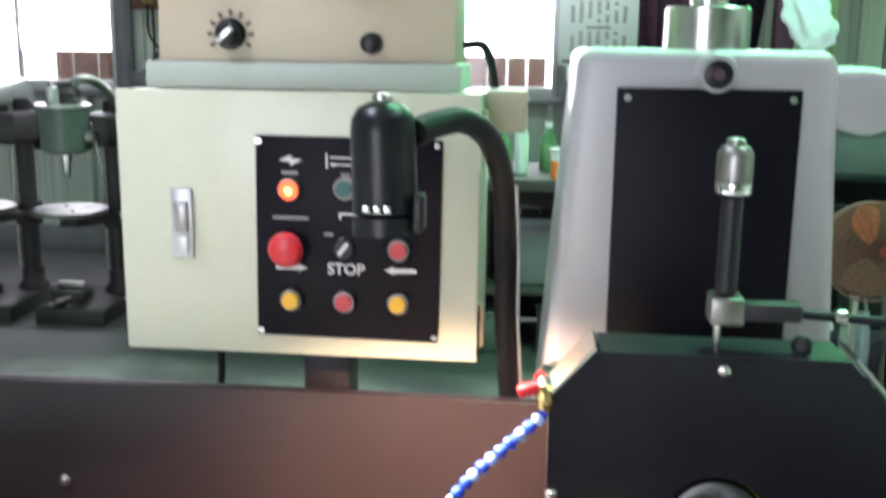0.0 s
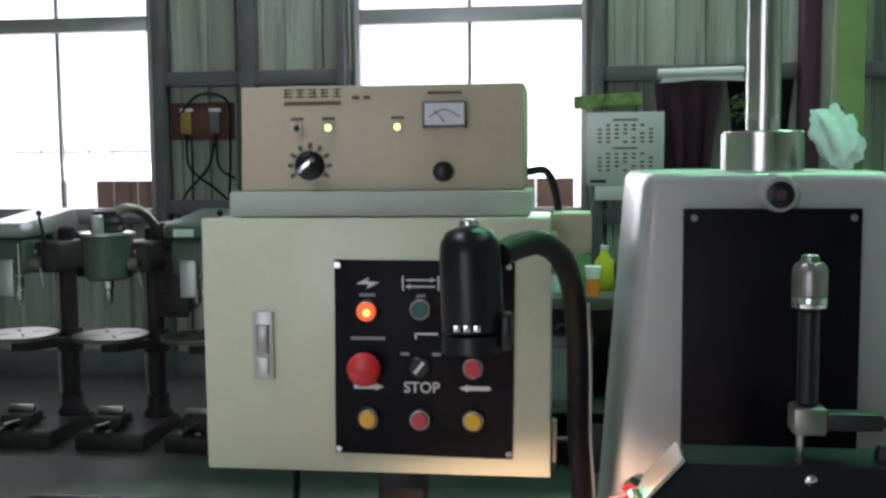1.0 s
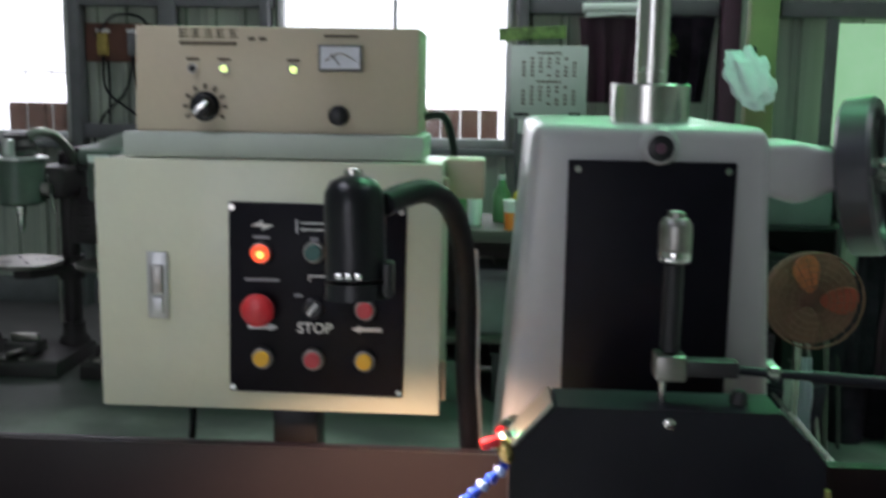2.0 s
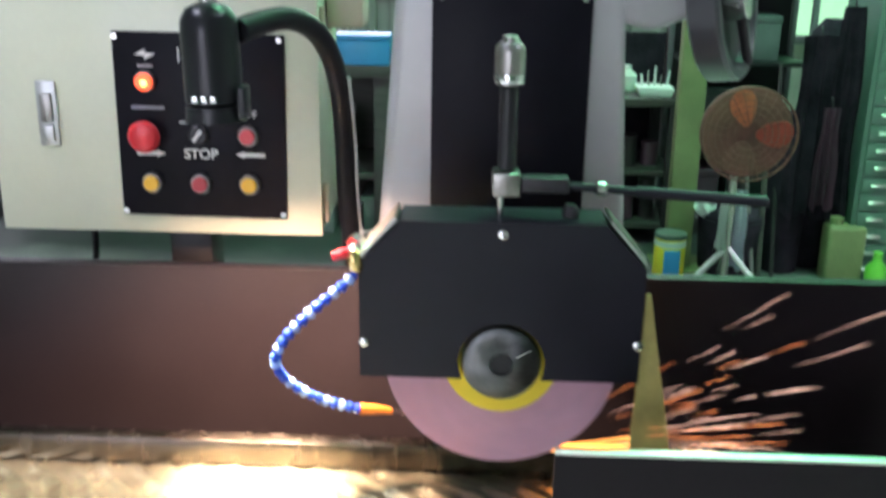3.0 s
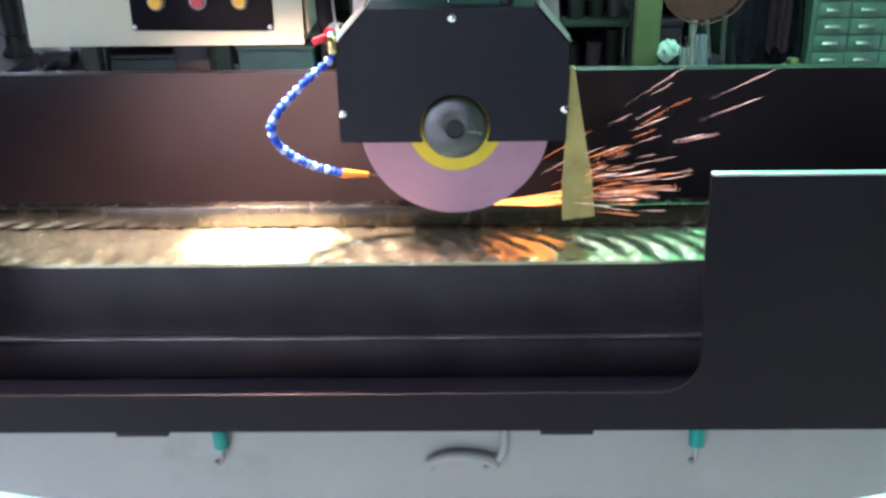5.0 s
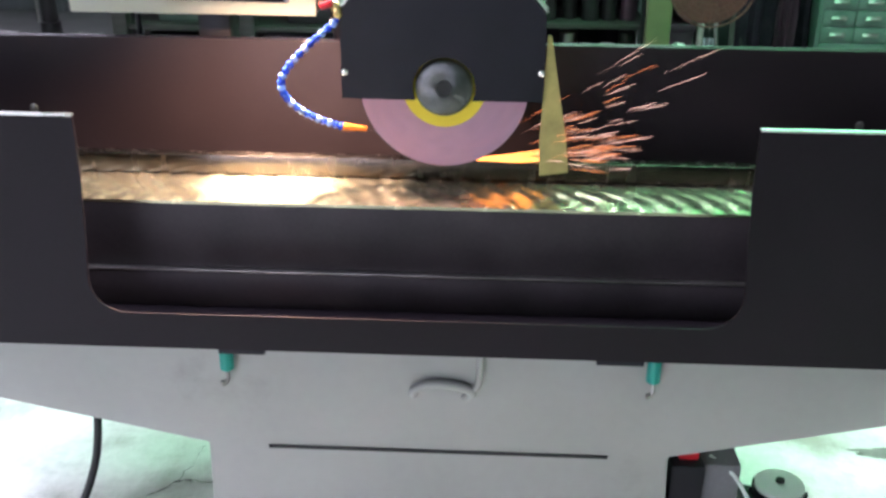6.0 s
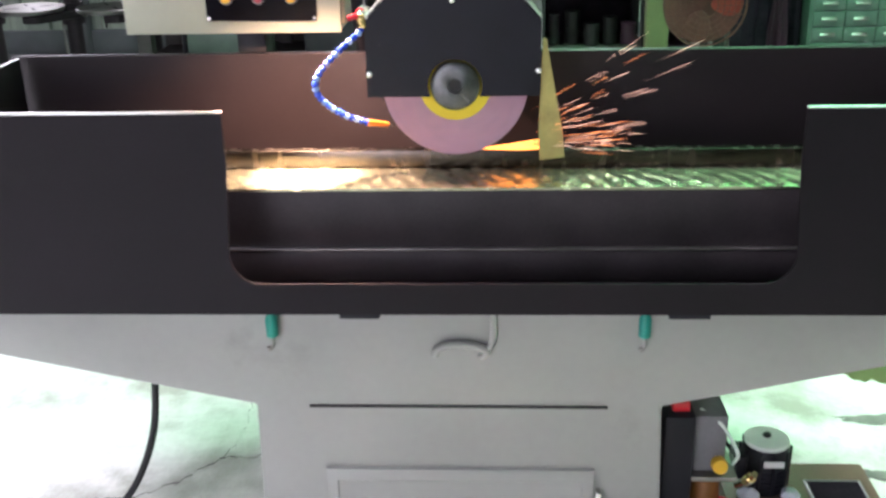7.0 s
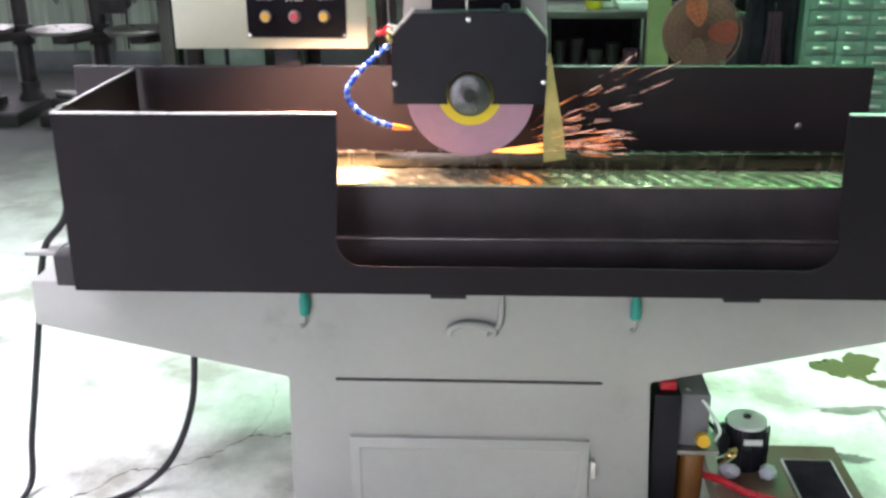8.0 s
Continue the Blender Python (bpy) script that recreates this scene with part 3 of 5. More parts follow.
def moving_table():
    """Local x = 0 is the inner edge of the shield on the side of the control box."""
    t = thing("splash_tray_table", "black splash tray with a U-shaped front opening, on the grinder table", "machine table")
    L, R, W, z0, z1, zo, r = -0.580, 1.577, 0.997, 0.660, 1.045, 0.722, 0.055
    poly = [(L, z0), (L, z1), (0, z1), (0, 0.95), (-0.012, zo + r)] + rounded(-0.012 + r, zo + r, r, 180, 270)[1:] + rounded(W + 0.012 - r, zo + r, r, 270, 360)[:-1] + \
        [(W + 0.012, zo + r), (W, 0.95), (W, z1), (R, z1), (R, z0)]
    part("front_shield", prism(poly, "y", -0.220, -0.216), M_tank, t)
    for a, b in ((L, 0.0), (W, R)):
        part("bare_top_edge", box(a, b, -0.2215, -0.2125, z1 - 0.0005, z1 + 0.0035, 0.001), M_edge, t, "worn bare metal rim")
    for x, s in ((L, 1), (R, -1)):
        part("side_panel", prism([(-0.2155, z0), (-0.2155, z1), (0.275, z1), (0.275, z0)], "x", min(x, x + s * 0.004), max(x, x + s * 0.004)), M_tank, t)
        part("bare_top_edge", box(min(x - 0.001, x + s * 0.006), max(x - 0.001, x + s * 0.006), -0.212, 0.27, z1 + 0.0005, z1 + 0.0035, 0.001), M_edge, t)
    part("tray_floor", box(L + 0.005, R - 0.005, -0.2155, 0.275, z0 + 0.003, z0 + 0.008), M_tank, t)
    part("table_body", box(-0.16, 1.16, -0.090, 0.25, z0 + 0.0085, 0.735, 0.003), M_casting, t, "machined table with an oily edge")
    part("bare_table_edge", box(-0.16, 1.16, -0.0915, -0.0788, 0.7358, 0.7390, 0.0006), M_dullsteel, t, "bare steel edge of the table")
    chuck = part("magnetic_chuck", box(-0.30, 1.30, -0.078, 0.074, 0.7355, 0.8535, 0.002), M_casting, t)
    part("ground_face", rippled_slab(-0.30, 1.30, -0.078, 0.074, 0.8540, 0.8592), M_chuck, chuck, "wet rippled ground steel face")
    part("workpiece", box(-0.24, 1.24, 0.050, 0.076, 0.8625, 0.8955, 0.0015), M_work, t, "long narrow steel bar being ground")
    for x in (0.22, 0.83):
        part("clip", box(x - 0.038, x + 0.038, -0.216, -0.17, z0 - 0.011, z0 - 0.0005, 0.002), M_black, t)
    part("end_stop", box(L - 0.045, L - 0.0005, -0.21, -0.15, z0 + 0.005, z0 + 0.075, 0.004), M_darkiron, t)
    return t


def wheel():
    t = thing("grinding_wheel", "pink abrasive grinding wheel with a yellow paper ring", "grinding wheel", (0.003, 0, 1.038))
    R = 0.1405
    part("abrasive", lathe([(0.03, 0.018), (R - 0.001, 0.018), (R, 0.019), (R, 0.059), (R - 0.001, 0.060), (0.03, 0.060)], (0, 0, 0), (0, 1, 0), 96), M_pink, t)
    part("paper_ring", lathe([(0.03, 0.0170), (0.0705, 0.0170), (0.0705, 0.0176), (0.03, 0.0176)], (0, 0, 0), (0, 1, 0), 64), M_yellow, t)
    hub = part("flange", lathe([(0.014, 0.006), (0.0145, -0.002), (0.040, -0.002), (0.046, 0.001), (0.048, 0.006), (0.048, 0.0166), (0.014, 0.0166)], (0, 0, 0), (0, 1, 0), 56), M_hub, t)
    part("bore", lathe([(0.0138, 0.001), (0.0138, 0.012)], (0, 0, 0), (0, 1, 0), 6), M_hole, hub)
    part("index_mark", box(-0.0009, 0.0009, -0.0028, -0.0021, 0.020, 0.040), M_steel, hub)
    return t


def wheel_guard():
    t = thing("wheel_guard", "black octagonal sheet metal guard round the grinding wheel", "wheel guard")
    zb, zs, zt, w, c = 1.018, 1.160, 1.213, 0.166, 0.117
    hub = rounded(0.003, 1.038, 0.0515, 203, -23, 22)
    outline = [(-w, zb), (-w, zs), (-c, zt), (c, zt), (w, zs), (w, zb)]
    part("front_plate", prism([*outline, *[(x, z) for x, z in reversed(hub)]], "y", 0.0, 0.005), M_black, t)
    bm = bmesh.new()
    for (xa, za), (xb, zb2) in zip(outline, outline[1:]):
        d = Vector((xb - xa, 0, zb2 - za))
        n = Vector((d.z, 0, -d.x)).normalized() * 0.004
        vs = [bm.verts.new(p) for p in ((xa, 0.0055, za), (xb, 0.0055, zb2), (xb, 0.064, zb2), (xa, 0.064, za))]
        ws = [bm.verts.new(v.co + n) for v in vs]
        bm.faces.new(vs), bm.faces.new(list(reversed(ws)))
        for k in range(4):
            bm.faces.new((vs[k], ws[k], ws[(k + 1) % 4], vs[(k + 1) % 4]))
    part("rim_band", bm, M_black, t)
    part("rear_plate", prism(outline, "y", 0.0645, 0.0685), M_black, t)
    for a, b in (((c + 0.004, zt + 0.002), (w + 0.0005, zs + 0.004)), ((-c - 0.004, zt + 0.002), (-w - 0.0005, zs + 0.004))):
        d = Vector((b[0] - a[0], 0, b[1] - a[1]))
        s = 1 if a[0] > 0 else -1
        off = Vector((s * 0.0025, 0, 0.0025))
        part("bright_chamfer", rod_strip(a, b, off), M_edge, t, "bare metal strip along the chamfer")
    for x, z in ((-0.160, 1.063), (0.162, 1.067), (0.0, 1.200)):
        part("screw", lathe([(0.0062, 0), (0.006, 0.003), (0.004, 0.0045)], (x, -0.0002, z), (0, -1, 0), 16), M_chrome, t)
    part("spindle_housing", lathe([(0.055, 0), (0.055, 0.23)], (0.003, 0.0688, 1.09), (0, 1, 0), 32), M_black, t)
    s = thing("leather_spark_flap", "olive leather flap hanging at the side of the wheel guard", "flap")
    bm = bmesh.new()
    rows = []
    for k in range(9):
        u = k / 8
        z = 1.125 - u * 0.236
        w2 = 0.003 + 0.021 * min(1.0, u * 1.25)
        cx = 0.1735 + 0.018 * u
        rows.append([bm.verts.new((cx + dx * w2, 0.016 + dy + 0.006 * math.sin(3 * u) * dx, z + 0.004 * dx * (u > 0.9))) for dx, dy in ((-1, 0), (1, -0.006 * u), (1, 0.004), (-1, 0.004))])
    for a, b in zip(rows, rows[1:]):
        for k in range(4):
            bm.faces.new((a[k], a[(k + 1) % 4], b[(k + 1) % 4], b[k]))
    bm.faces.new(rows[0]), bm.faces.new(list(reversed(rows[-1])))
    part("strip", bm, M_leather, s)


def rod_strip(a, b, off):
    bm = bmesh.new()
    vs = [bm.verts.new((a[0], -0.001, a[1])), bm.verts.new((b[0], -0.001, b[1])), bm.verts.new((b[0], 0.064, b[1])), bm.verts.new((a[0], 0.064, a[1]))]
    ws = [bm.verts.new(v.co + off) for v in vs]
    bm.faces.new(vs), bm.faces.new(list(reversed(ws)))
    for k in range(4):
        bm.faces.new((vs[k], ws[k], ws[(k + 1) % 4], vs[(k + 1) % 4]))
    return bm


def dresser():
    t = thing("wheel_dresser", "dark steel dresser rod with a chrome micrometer knob", "dresser")
    part("knob", lathe([(0.006, 0.054), (0.0085, 0.053), (0.0095, 0.047), (0.0130, 0.046), (0.0165, 0.041), (0.0172, 0.038), (0.0172, 0.0145), (0.0162, 0.0135), (0.0168, 0.012), (0.0168, 0.001), (0.0150, 0.0)], (0.002, 0.03, 1.366), (0, 0, 1), 28), M_dullsteel, t)
    part("bright_sleeve", lathe([(0.0171, 0), (0.0174, 0.001), (0.0174, 0.009), (0.0171, 0.010)], (0.002, 0.03, 1.368), (0, 0, 1), 28), M_chrome, t)
    part("stem", rod((0.002, 0.03, 1.268), (0.002, 0.03, 1.3655), 0.0105, 18), M_rubber, t)
    part("clamp_block", box(-0.014, 0.018, 0.012, 0.046, 1.240, 1.2678, 0.003), M_dullsteel, t)
    part("pin", rod((-0.004, 0.03, 1.2085), (-0.004, 0.03, 1.2398), 0.004, 12), M_steel, t)
    arm = part("arm", box(0.0185, 0.074, 0.018, 0.040, 1.244, 1.262, 0.003), M_darkiron, t)
    part("rod", rod((0.0705, 0.029, 1.251), (0.300, 0.020, 1.240), 0.0048, 14), M_black, arm)
    part("rod_sleeve", rod((0.150, 0.0263, 1.247), (0.300, 0.020, 1.240), 0.0068, 14), M_black, arm)
    part("collar", rod((0.105, 0.0277, 1.2493), (0.118, 0.0273, 1.2487), 0.0085, 14), M_steel, arm)
    part("wing_nut", lathe([(0.010, 0), (0.010, 0.008), (0.006, 0.014)], (0.078, 0.03, 1.2145), (0, 0, 1), 8), M_darkiron, t)


def column():
    t = thing("machine_column", "grey painted tapered column of the grinder", "machine column")
    sec = lambda x0, x1, y0, y1: [(x0, y0), (x1, y0), (x1, y1), (x0, y1)]
    bm = bmesh.new()
    lo = [bm.verts.new((*p, 0.6405)) for p in sec(-0.205, 0.215, 0.345, 0.82)]
    neck = [bm.verts.new((*p, 1.055)) for p in sec(-0.175, 0.185, 0.335, 0.78)]
    mid = [bm.verts.new((*p, 1.10)) for p in sec(-0.172, 0.182, 0.276, 0.78)]
    hi = [bm.verts.new((*p, 1.50)) for p in sec(-0.142, 0.158, 0.274, 0.74)]
    for a, b in ((lo, neck), (neck, mid), (mid, hi)):
        for k in range(4):
            bm.faces.new((a[k], a[(k + 1) % 4], b[(k + 1) % 4], b[k]))
    bm.faces.new(list(reversed(lo))), bm.faces.new(hi)
    bmesh.ops.recalc_face_normals(bm, faces=bm.faces[:])
    bmesh.ops.bevel(bm, geom=[e for e in bm.edges if e.calc_face_angle(0) > 0.5], offset=0.018, segments=4, affect="EDGES", profile=0.5)
    part("casting", bm, M_grey, t)
    plate = part("front_plate", box(-0.096, 0.116, 0.262, 0.2725, 1.10, 1.455, 0.002), M_panel, t, "black cover plate")
    for x in (-0.084, 0.105):
        part("screw", lathe([(0.005, 0), (0.0045, 0.003)], (x, 0.2615, 1.444), (0, -1, 0), 12), M_steel, plate)
    boss = part("sight_boss", lathe([(0.026, 0), (0.024, 0.012), (0.020, 0.016)], (0.018, 0.2745, 1.474), (0, -1, 0), 28), M_grey, t)
    part("sight_glass", lathe([(0.0165, 0), (0.0165, 0.003), (0.014, 0.004)], (0.018, 0.2582, 1.472), (0, -1, 0), 24), M_rubber, boss)
    part("oil_eye", lathe([(0.007, 0), (0.006, 0.002)], (0.018, 0.2540, 1.472), (0, -1, 0), 16), M_purple, boss)
    cap = part("screw_housing", lathe([(0.054, 0), (0.054, 0.052), (0.052, 0.054)], (0.024, 0.41, 1.499), (0, 0, 1), 40), M_steel, t, "turned steel collar on the column")
    part("cover_tube", lathe([(0.0225, 0), (0.0225, 0.9)], (0.024, 0.41, 1.5535), (0, 0, 1), 28), M_steel, cap)
    arm = part("feed_arm", prism([(0.13, 1.42), (0.13, 1.478), (0.20, 1.482), (0.262, 1.470), (0.262, 1.425), (0.20, 1.40)], "y", 0.285, 0.40, 0.012, 3), M_grey, t)
    hw = part("handwheel", lathe([(0.022, -0.045), (0.098, -0.045), (0.105, -0.040), (0.106, -0.005), (0.102, 0.0), (0.090, 0.0), (0.087, -0.004), (0.087, -0.022), (0.024, -0.024)], (0, 0, 0), (0, 0, 1), 56),
              M_wheelgrey, t, "dark grey drum-shaped handwheel", pose(0.322, 0.33, 1.438, 0, 82, -28))
    part("web", lathe([(0.022, -0.0235), (0.0865, -0.0215), (0.0865, -0.016), (0.022, -0.018)], (0, 0, 0), (0, 0, 1), 40), M_darkiron, hw)
    part("hub", lathe([(0.02, -0.04), (0.024, -0.03), (0.024, 0.012), (0.018, 0.016)], (0, 0, 0), (0, 0, 1), 24), M_steel, hw)
    for k in range(3):
        a = 2 * math.pi * k / 3 + 0.4
        part("spoke", rod((0.022 * math.cos(a), 0.022 * math.sin(a), 0), (0.094 * math.cos(a), 0.094 * math.sin(a), 0), 0.007, 10), M_darkiron, hw)
    part("grip", lathe([(0.006, 0), (0.010, 0.01), (0.011, 0.04), (0.007, 0.055)], (-0.02, -0.10, 0.012), (0, 0, 1), 16), M_chrome, hw)


def bmesh_ring(R, r):
    bm = bmesh.new()
    n, m = 48, 12
    rings = []
    for k in range(n):
        a = 2 * math.pi * k / n
        rings.append([bm.verts.new(((R + r * math.cos(b)) * math.cos(a), (R + r * math.cos(b)) * math.sin(a), 1.35 * r * math.sin(b))) for b in [2 * math.pi * j / m for j in range(m)]])
    for k in range(n):
        a, b = rings[k], rings[(k + 1) % n]
        for j in range(m):
            bm.faces.new((a[j], b[j], b[(j + 1) % m], a[(j + 1) % m]))
    return bm


# ---- control cabinet ----
def bar(parent, x, z, w, h, material, y, name="print"):
    return part(name, box(x - w / 2, x + w / 2, y - 0.0005, y, z - h / 2, z + h / 2), material, parent)


def cabinet():
    t = thing("control_cabinet", "cream enamelled control cabinet with a black button panel", "control cabinet")
    x0, x1, yf, z0, z1 = -0.746, -0.263, 0.345, 1.083, 1.440
    part("body", box(x0, x1, yf + 0.012, yf + 0.20, z0 + 0.002, z1 - 0.002, 0.003), M_cream, t)
    door = part("door", box(x0 - 0.002, x1 + 0.002, yf, yf + 0.0115, z0, z1, 0.003), M_cream, t)
    latch = part("latch", box(-0.676, -0.646, yf - 0.004, yf - 0.0005, 1.214, 1.310, 0.002), M_alu, door, "steel paddle latch")
    part("paddle", box(-0.670, -0.652, yf - 0.009, yf - 0.0045, 1.250, 1.292, 0.002), M_dullsteel, latch)
    part("lock", box(-0.670, -0.652, yf - 0.008, yf - 0.0045, 1.222, 1.246, 0.002), M_alu, latch)
    for z in (1.13, 1.39):
        part("hinge", rod((x1 + 0.005, yf + 0.02, z - 0.03), (x1 + 0.005, yf + 0.02, z + 0.03), 0.005, 10), M_beige, t)
    part("side_box", box(-0.2605, -0.205, 0.42, 0.50, 1.385, 1.442, 0.004), M_beige, t, "beige junction box on the cabinet side")
    part("stand", box(-0.512, -0.446, 0.40, 0.47, 0.64, 1.0845, 0.004), M_darkiron, t)
    part("conduit", tube([(-0.640, 0.42, 1.0845), (-0.640, 0.42, 1.03), (-0.648, 0.43, 0.95), (-0.640, 0.44, 0.64)], 0.006, 10), M_rubber, t)
    p = part("button_panel", prism([(-0.560, 1.112), (-0.557, 1.383), (-0.309, 1.381), (-0.313, 1.110)], "y", 0.339, 0.3445, 0.002), M_panel, t, "black panel with buttons and white symbols")
    y = 0.3388
    for x, z in ((-0.552, 1.376), (-0.554, 1.119), (-0.318, 1.117), (-0.316, 1.374)):
        part("screw", lathe([(0.005, 0), (0.0045, 0.003)], (x, y, z), (0, -1, 0), 12), M_steel, p)
    ry = y - 0.012
    def button(x, z, colour, r=0.0115, lit=False):
        b = part("bezel", lathe([(0.0155, 0), (0.0155, 0.006), (0.0135, 0.009), (r + 0.0005, 0.009)], (x, y, z), (0, -1, 0), 28), M_dullsteel, p)
        part("cap", lathe([(r, 0), (r, 0.004), (r * 0.9, 0.0055)], (x, y - 0.0093, z), (0, -1, 0), 24), colour, b)
        return b
    b = button(-0.511, 1.313, M_redlamp, 0.0125)
    part("filament", lathe([(0.005, 0), (0.004, 0.001)], (-0.510, y - 0.0150, 1.312), (0, -1, 0), 12), M_redcore, b)
    button(-0.437, 1.316, M_btngreen)
    button(-0.3655, 1.236, M_btnred)
    for x, c in ((-0.511, M_btnyellow), (-0.439, M_btnred), (-0.366, M_btnyellow)):
        button(x, 1.163, c)
    es = part("emergency_stop", lathe([(0.011, 0), (0.011, 0.014), (0.0225, 0.016), (0.0235, 0.021), (0.019, 0.028), (0.009, 0.031)], (-0.5135, y, 1.235), (0, -1, 0), 36), M_red, p)
    sw = part("selector", lathe([(0.0145, 0), (0.0145, 0.006), (0.012, 0.009)], (-0.439, y, 1.236), (0, -1, 0), 28), M_rubber, p)
    part("pointer", box(-0.0025, 0.0025, -0.0015, 0.0, -0.010, 0.010), M_white, sw, m=pose(-0.439, y - 0.0095, 1.236, 0, 38, 0))
    # printed signs: bolt, travel arrows, captions
    part("bolt_sign", prism([(-0.526, 1.3500), (-0.508, 1.3590), (-0.511, 1.3535), (-0.494, 1.3520), (-0.512, 1.3430), (-0.509, 1.3490)], "y", y - 0.0005, y), M_white, p)
    for z, d in ((1.3555, 1), (1.3465, -1)):
        bar(p, -0.437, z, 0.040, 0.0022, M_white, y, "travel_sign")
        tip = -0.437 + d * 0.022
        part("travel_sign", prism([(tip, z), (tip - d * 0.008, z + 0.0035), (tip - d * 0.008, z - 0.0035)], "y", y - 0.0005, y), M_white, p)
    for x in (-0.4615, -0.4125):
        bar(p, x, 1.351, 0.0022, 0.020, M_white, y, "travel_sign")
    for x, z, w in ((-0.511, 1.3345, 0.022), (-0.437, 1.3335, 0.012), (-0.511, 1.2745, 0.048), (-0.460, 1.2535, 0.012), (-0.416, 1.2535, 0.012)):
        bar(p, x, z, w, 0.0045, M_dimwhite, y, "caption_bar")
    bar(p, -0.430, 1.2815, 0.032, 0.003, M_white, y, "rotary_sign")
    bar(p, -0.4445, 1.2780, 0.003, 0.008, M_white, y, "rotary_sign")
    flat_text("STOP", 0.021, (-0.437, y - 0.0006, 1.2065), M_white, p, bold=0.0004)
    flat_text("OFF", 0.016, (-0.3655, y - 0.0006, 1.2665), M_white, p)
    for cx, d in ((-0.511, 1), (-0.3635, -1)):
        bar(p, cx - d * 0.006, 1.207, 0.030, 0.006, M_white, y, "direction_arrow")
        part("direction_arrow", prism([(cx + d * 0.022, 1.207), (cx + d * 0.009, 1.2125), (cx + d * 0.009, 1.2015)], "y", y - 0.0005, y), M_white, p)


def power_supply():
    t = thing("power_supply_unit", "beige chuck power supply unit standing on the control cabinet", "power supply", (0, 0, 0))
    part("base_strip", box(-0.716, -0.290, 0.372, 0.53, 1.4405, 1.476, 0.004), M_strip, t)
    y = 0.3895
    f = part("housing", prism([(0.390, 1.4765), (0.400, 1.624), (0.54, 1.624), (0.54, 1.4765)], "x", -0.703, -0.299, 0.003), M_beige, t, "beige sloping front with dials and meter")
    yy = lambda z: 0.390 + (z - 1.4765) * 0.0678 - 0.0006
    knob = part("rotary_knob", lathe([(0.021, 0), (0.021, 0.004), (0.016, 0.006), (0.015, 0.020), (0.012, 0.022)], (-0.602, yy(1.512), 1.512), (0, -1, 0), 32), M_rubber, f)
    part("grip", box(-0.014, 0.014, -0.006, 0.0, -0.004, 0.004, 0.001), M_chrome, knob, m=pose(-0.602, yy(1.512) - 0.0225, 1.512, 0, -38, 0))
    for k in range(9):
        a = radians(-30 + k * 30)
        part("scale_mark", box(-0.004, 0.004, -0.0006, 0, -0.0025, 0.0025), M_ink, f, m=pose(-0.602 + 0.028 * math.cos(a), yy(1.512 + 0.028 * math.sin(a)) - 0.0002, 1.512 + 0.028 * math.sin(a), 0, -math.degrees(a), 0))
    part("small_knob", lathe([(0.0145, 0), (0.0135, 0.012), (0.010, 0.014)], (-0.411, yy(1.502), 1.502), (0, -1, 0), 28), M_rubber, f)
    for x, c in ((-0.620, M_hole), (-0.575, M_led), (-0.476, M_led)):
        l = part("pilot_lamp", lathe([(0.0075, 0), (0.007, 0.003)], (x, yy(1.565), 1.565), (0, -1, 0), 18), M_dullsteel, f)
        part("lens", lathe([(0.005, 0), (0.004, 0.003)], (x, yy(1.565) - 0.0032, 1.565), (0, -1, 0), 14), c, l)
        bar(f, x, 1.578, 0.018, 0.004, M_ink, yy(1.578), "caption_bar")
    mt = part("meter", box(-0.440, -0.379, yy(1.582) - 0.010, yy(1.582) + 0.002, 1.563, 1.600, 0.002), M_girt, f)
    ym = yy(1.582) - 0.0102
    bar(mt, -0.4085, 1.582, 0.055, 0.030, M_bag, ym, "dial")
    part("scale_arc", tube([(-0.430, ym - 0.0007, 1.578), (-0.4085, ym - 0.0007, 1.588), (-0.387, ym - 0.0007, 1.578)], 0.0008, 6), M_ink, mt)
    part("needle", rod((-0.4085, ym - 0.001, 1.571), (-0.422, ym - 0.001, 1.587), 0.0006, 6), M_hole, mt)
    bar(f, -0.409, 1.612, 0.048, 0.004, M_ink, yy(1.612), "caption_bar")
    bar(f, -0.598, 1.6000, 0.082, 0.0050, M_ink, yy(1.600), "caption_bar")
    for k in range(5):
        signboard_glyph(f, -0.634 + k * 0.0178, 1.614, yy(1.614), k)
    for x in (-0.536, -0.520):
        bar(f, x, 1.607, 0.010, 0.005, M_ink, yy(1.607), "caption_bar")
    part("cable", tube([(-0.30, 0.50, 1.50), (-0.27, 0.50, 1.50), (-0.255, 0.50, 1.46), (-0.25, 0.50, 1.40)], 0.006, 8), M_rubber, t)


def signboard_glyph(parent, x, z, y, k):
    for dz, w in ((0.005, 0.012), (0.0, 0.010), (-0.005, 0.013)):
        bar(parent, x, z + dz, w, 0.0018, M_ink, y, "name_bar")
    bar(parent, x + (k % 3 - 1) * 0.003, z, 0.0018, 0.012, M_ink, y, "name_bar")


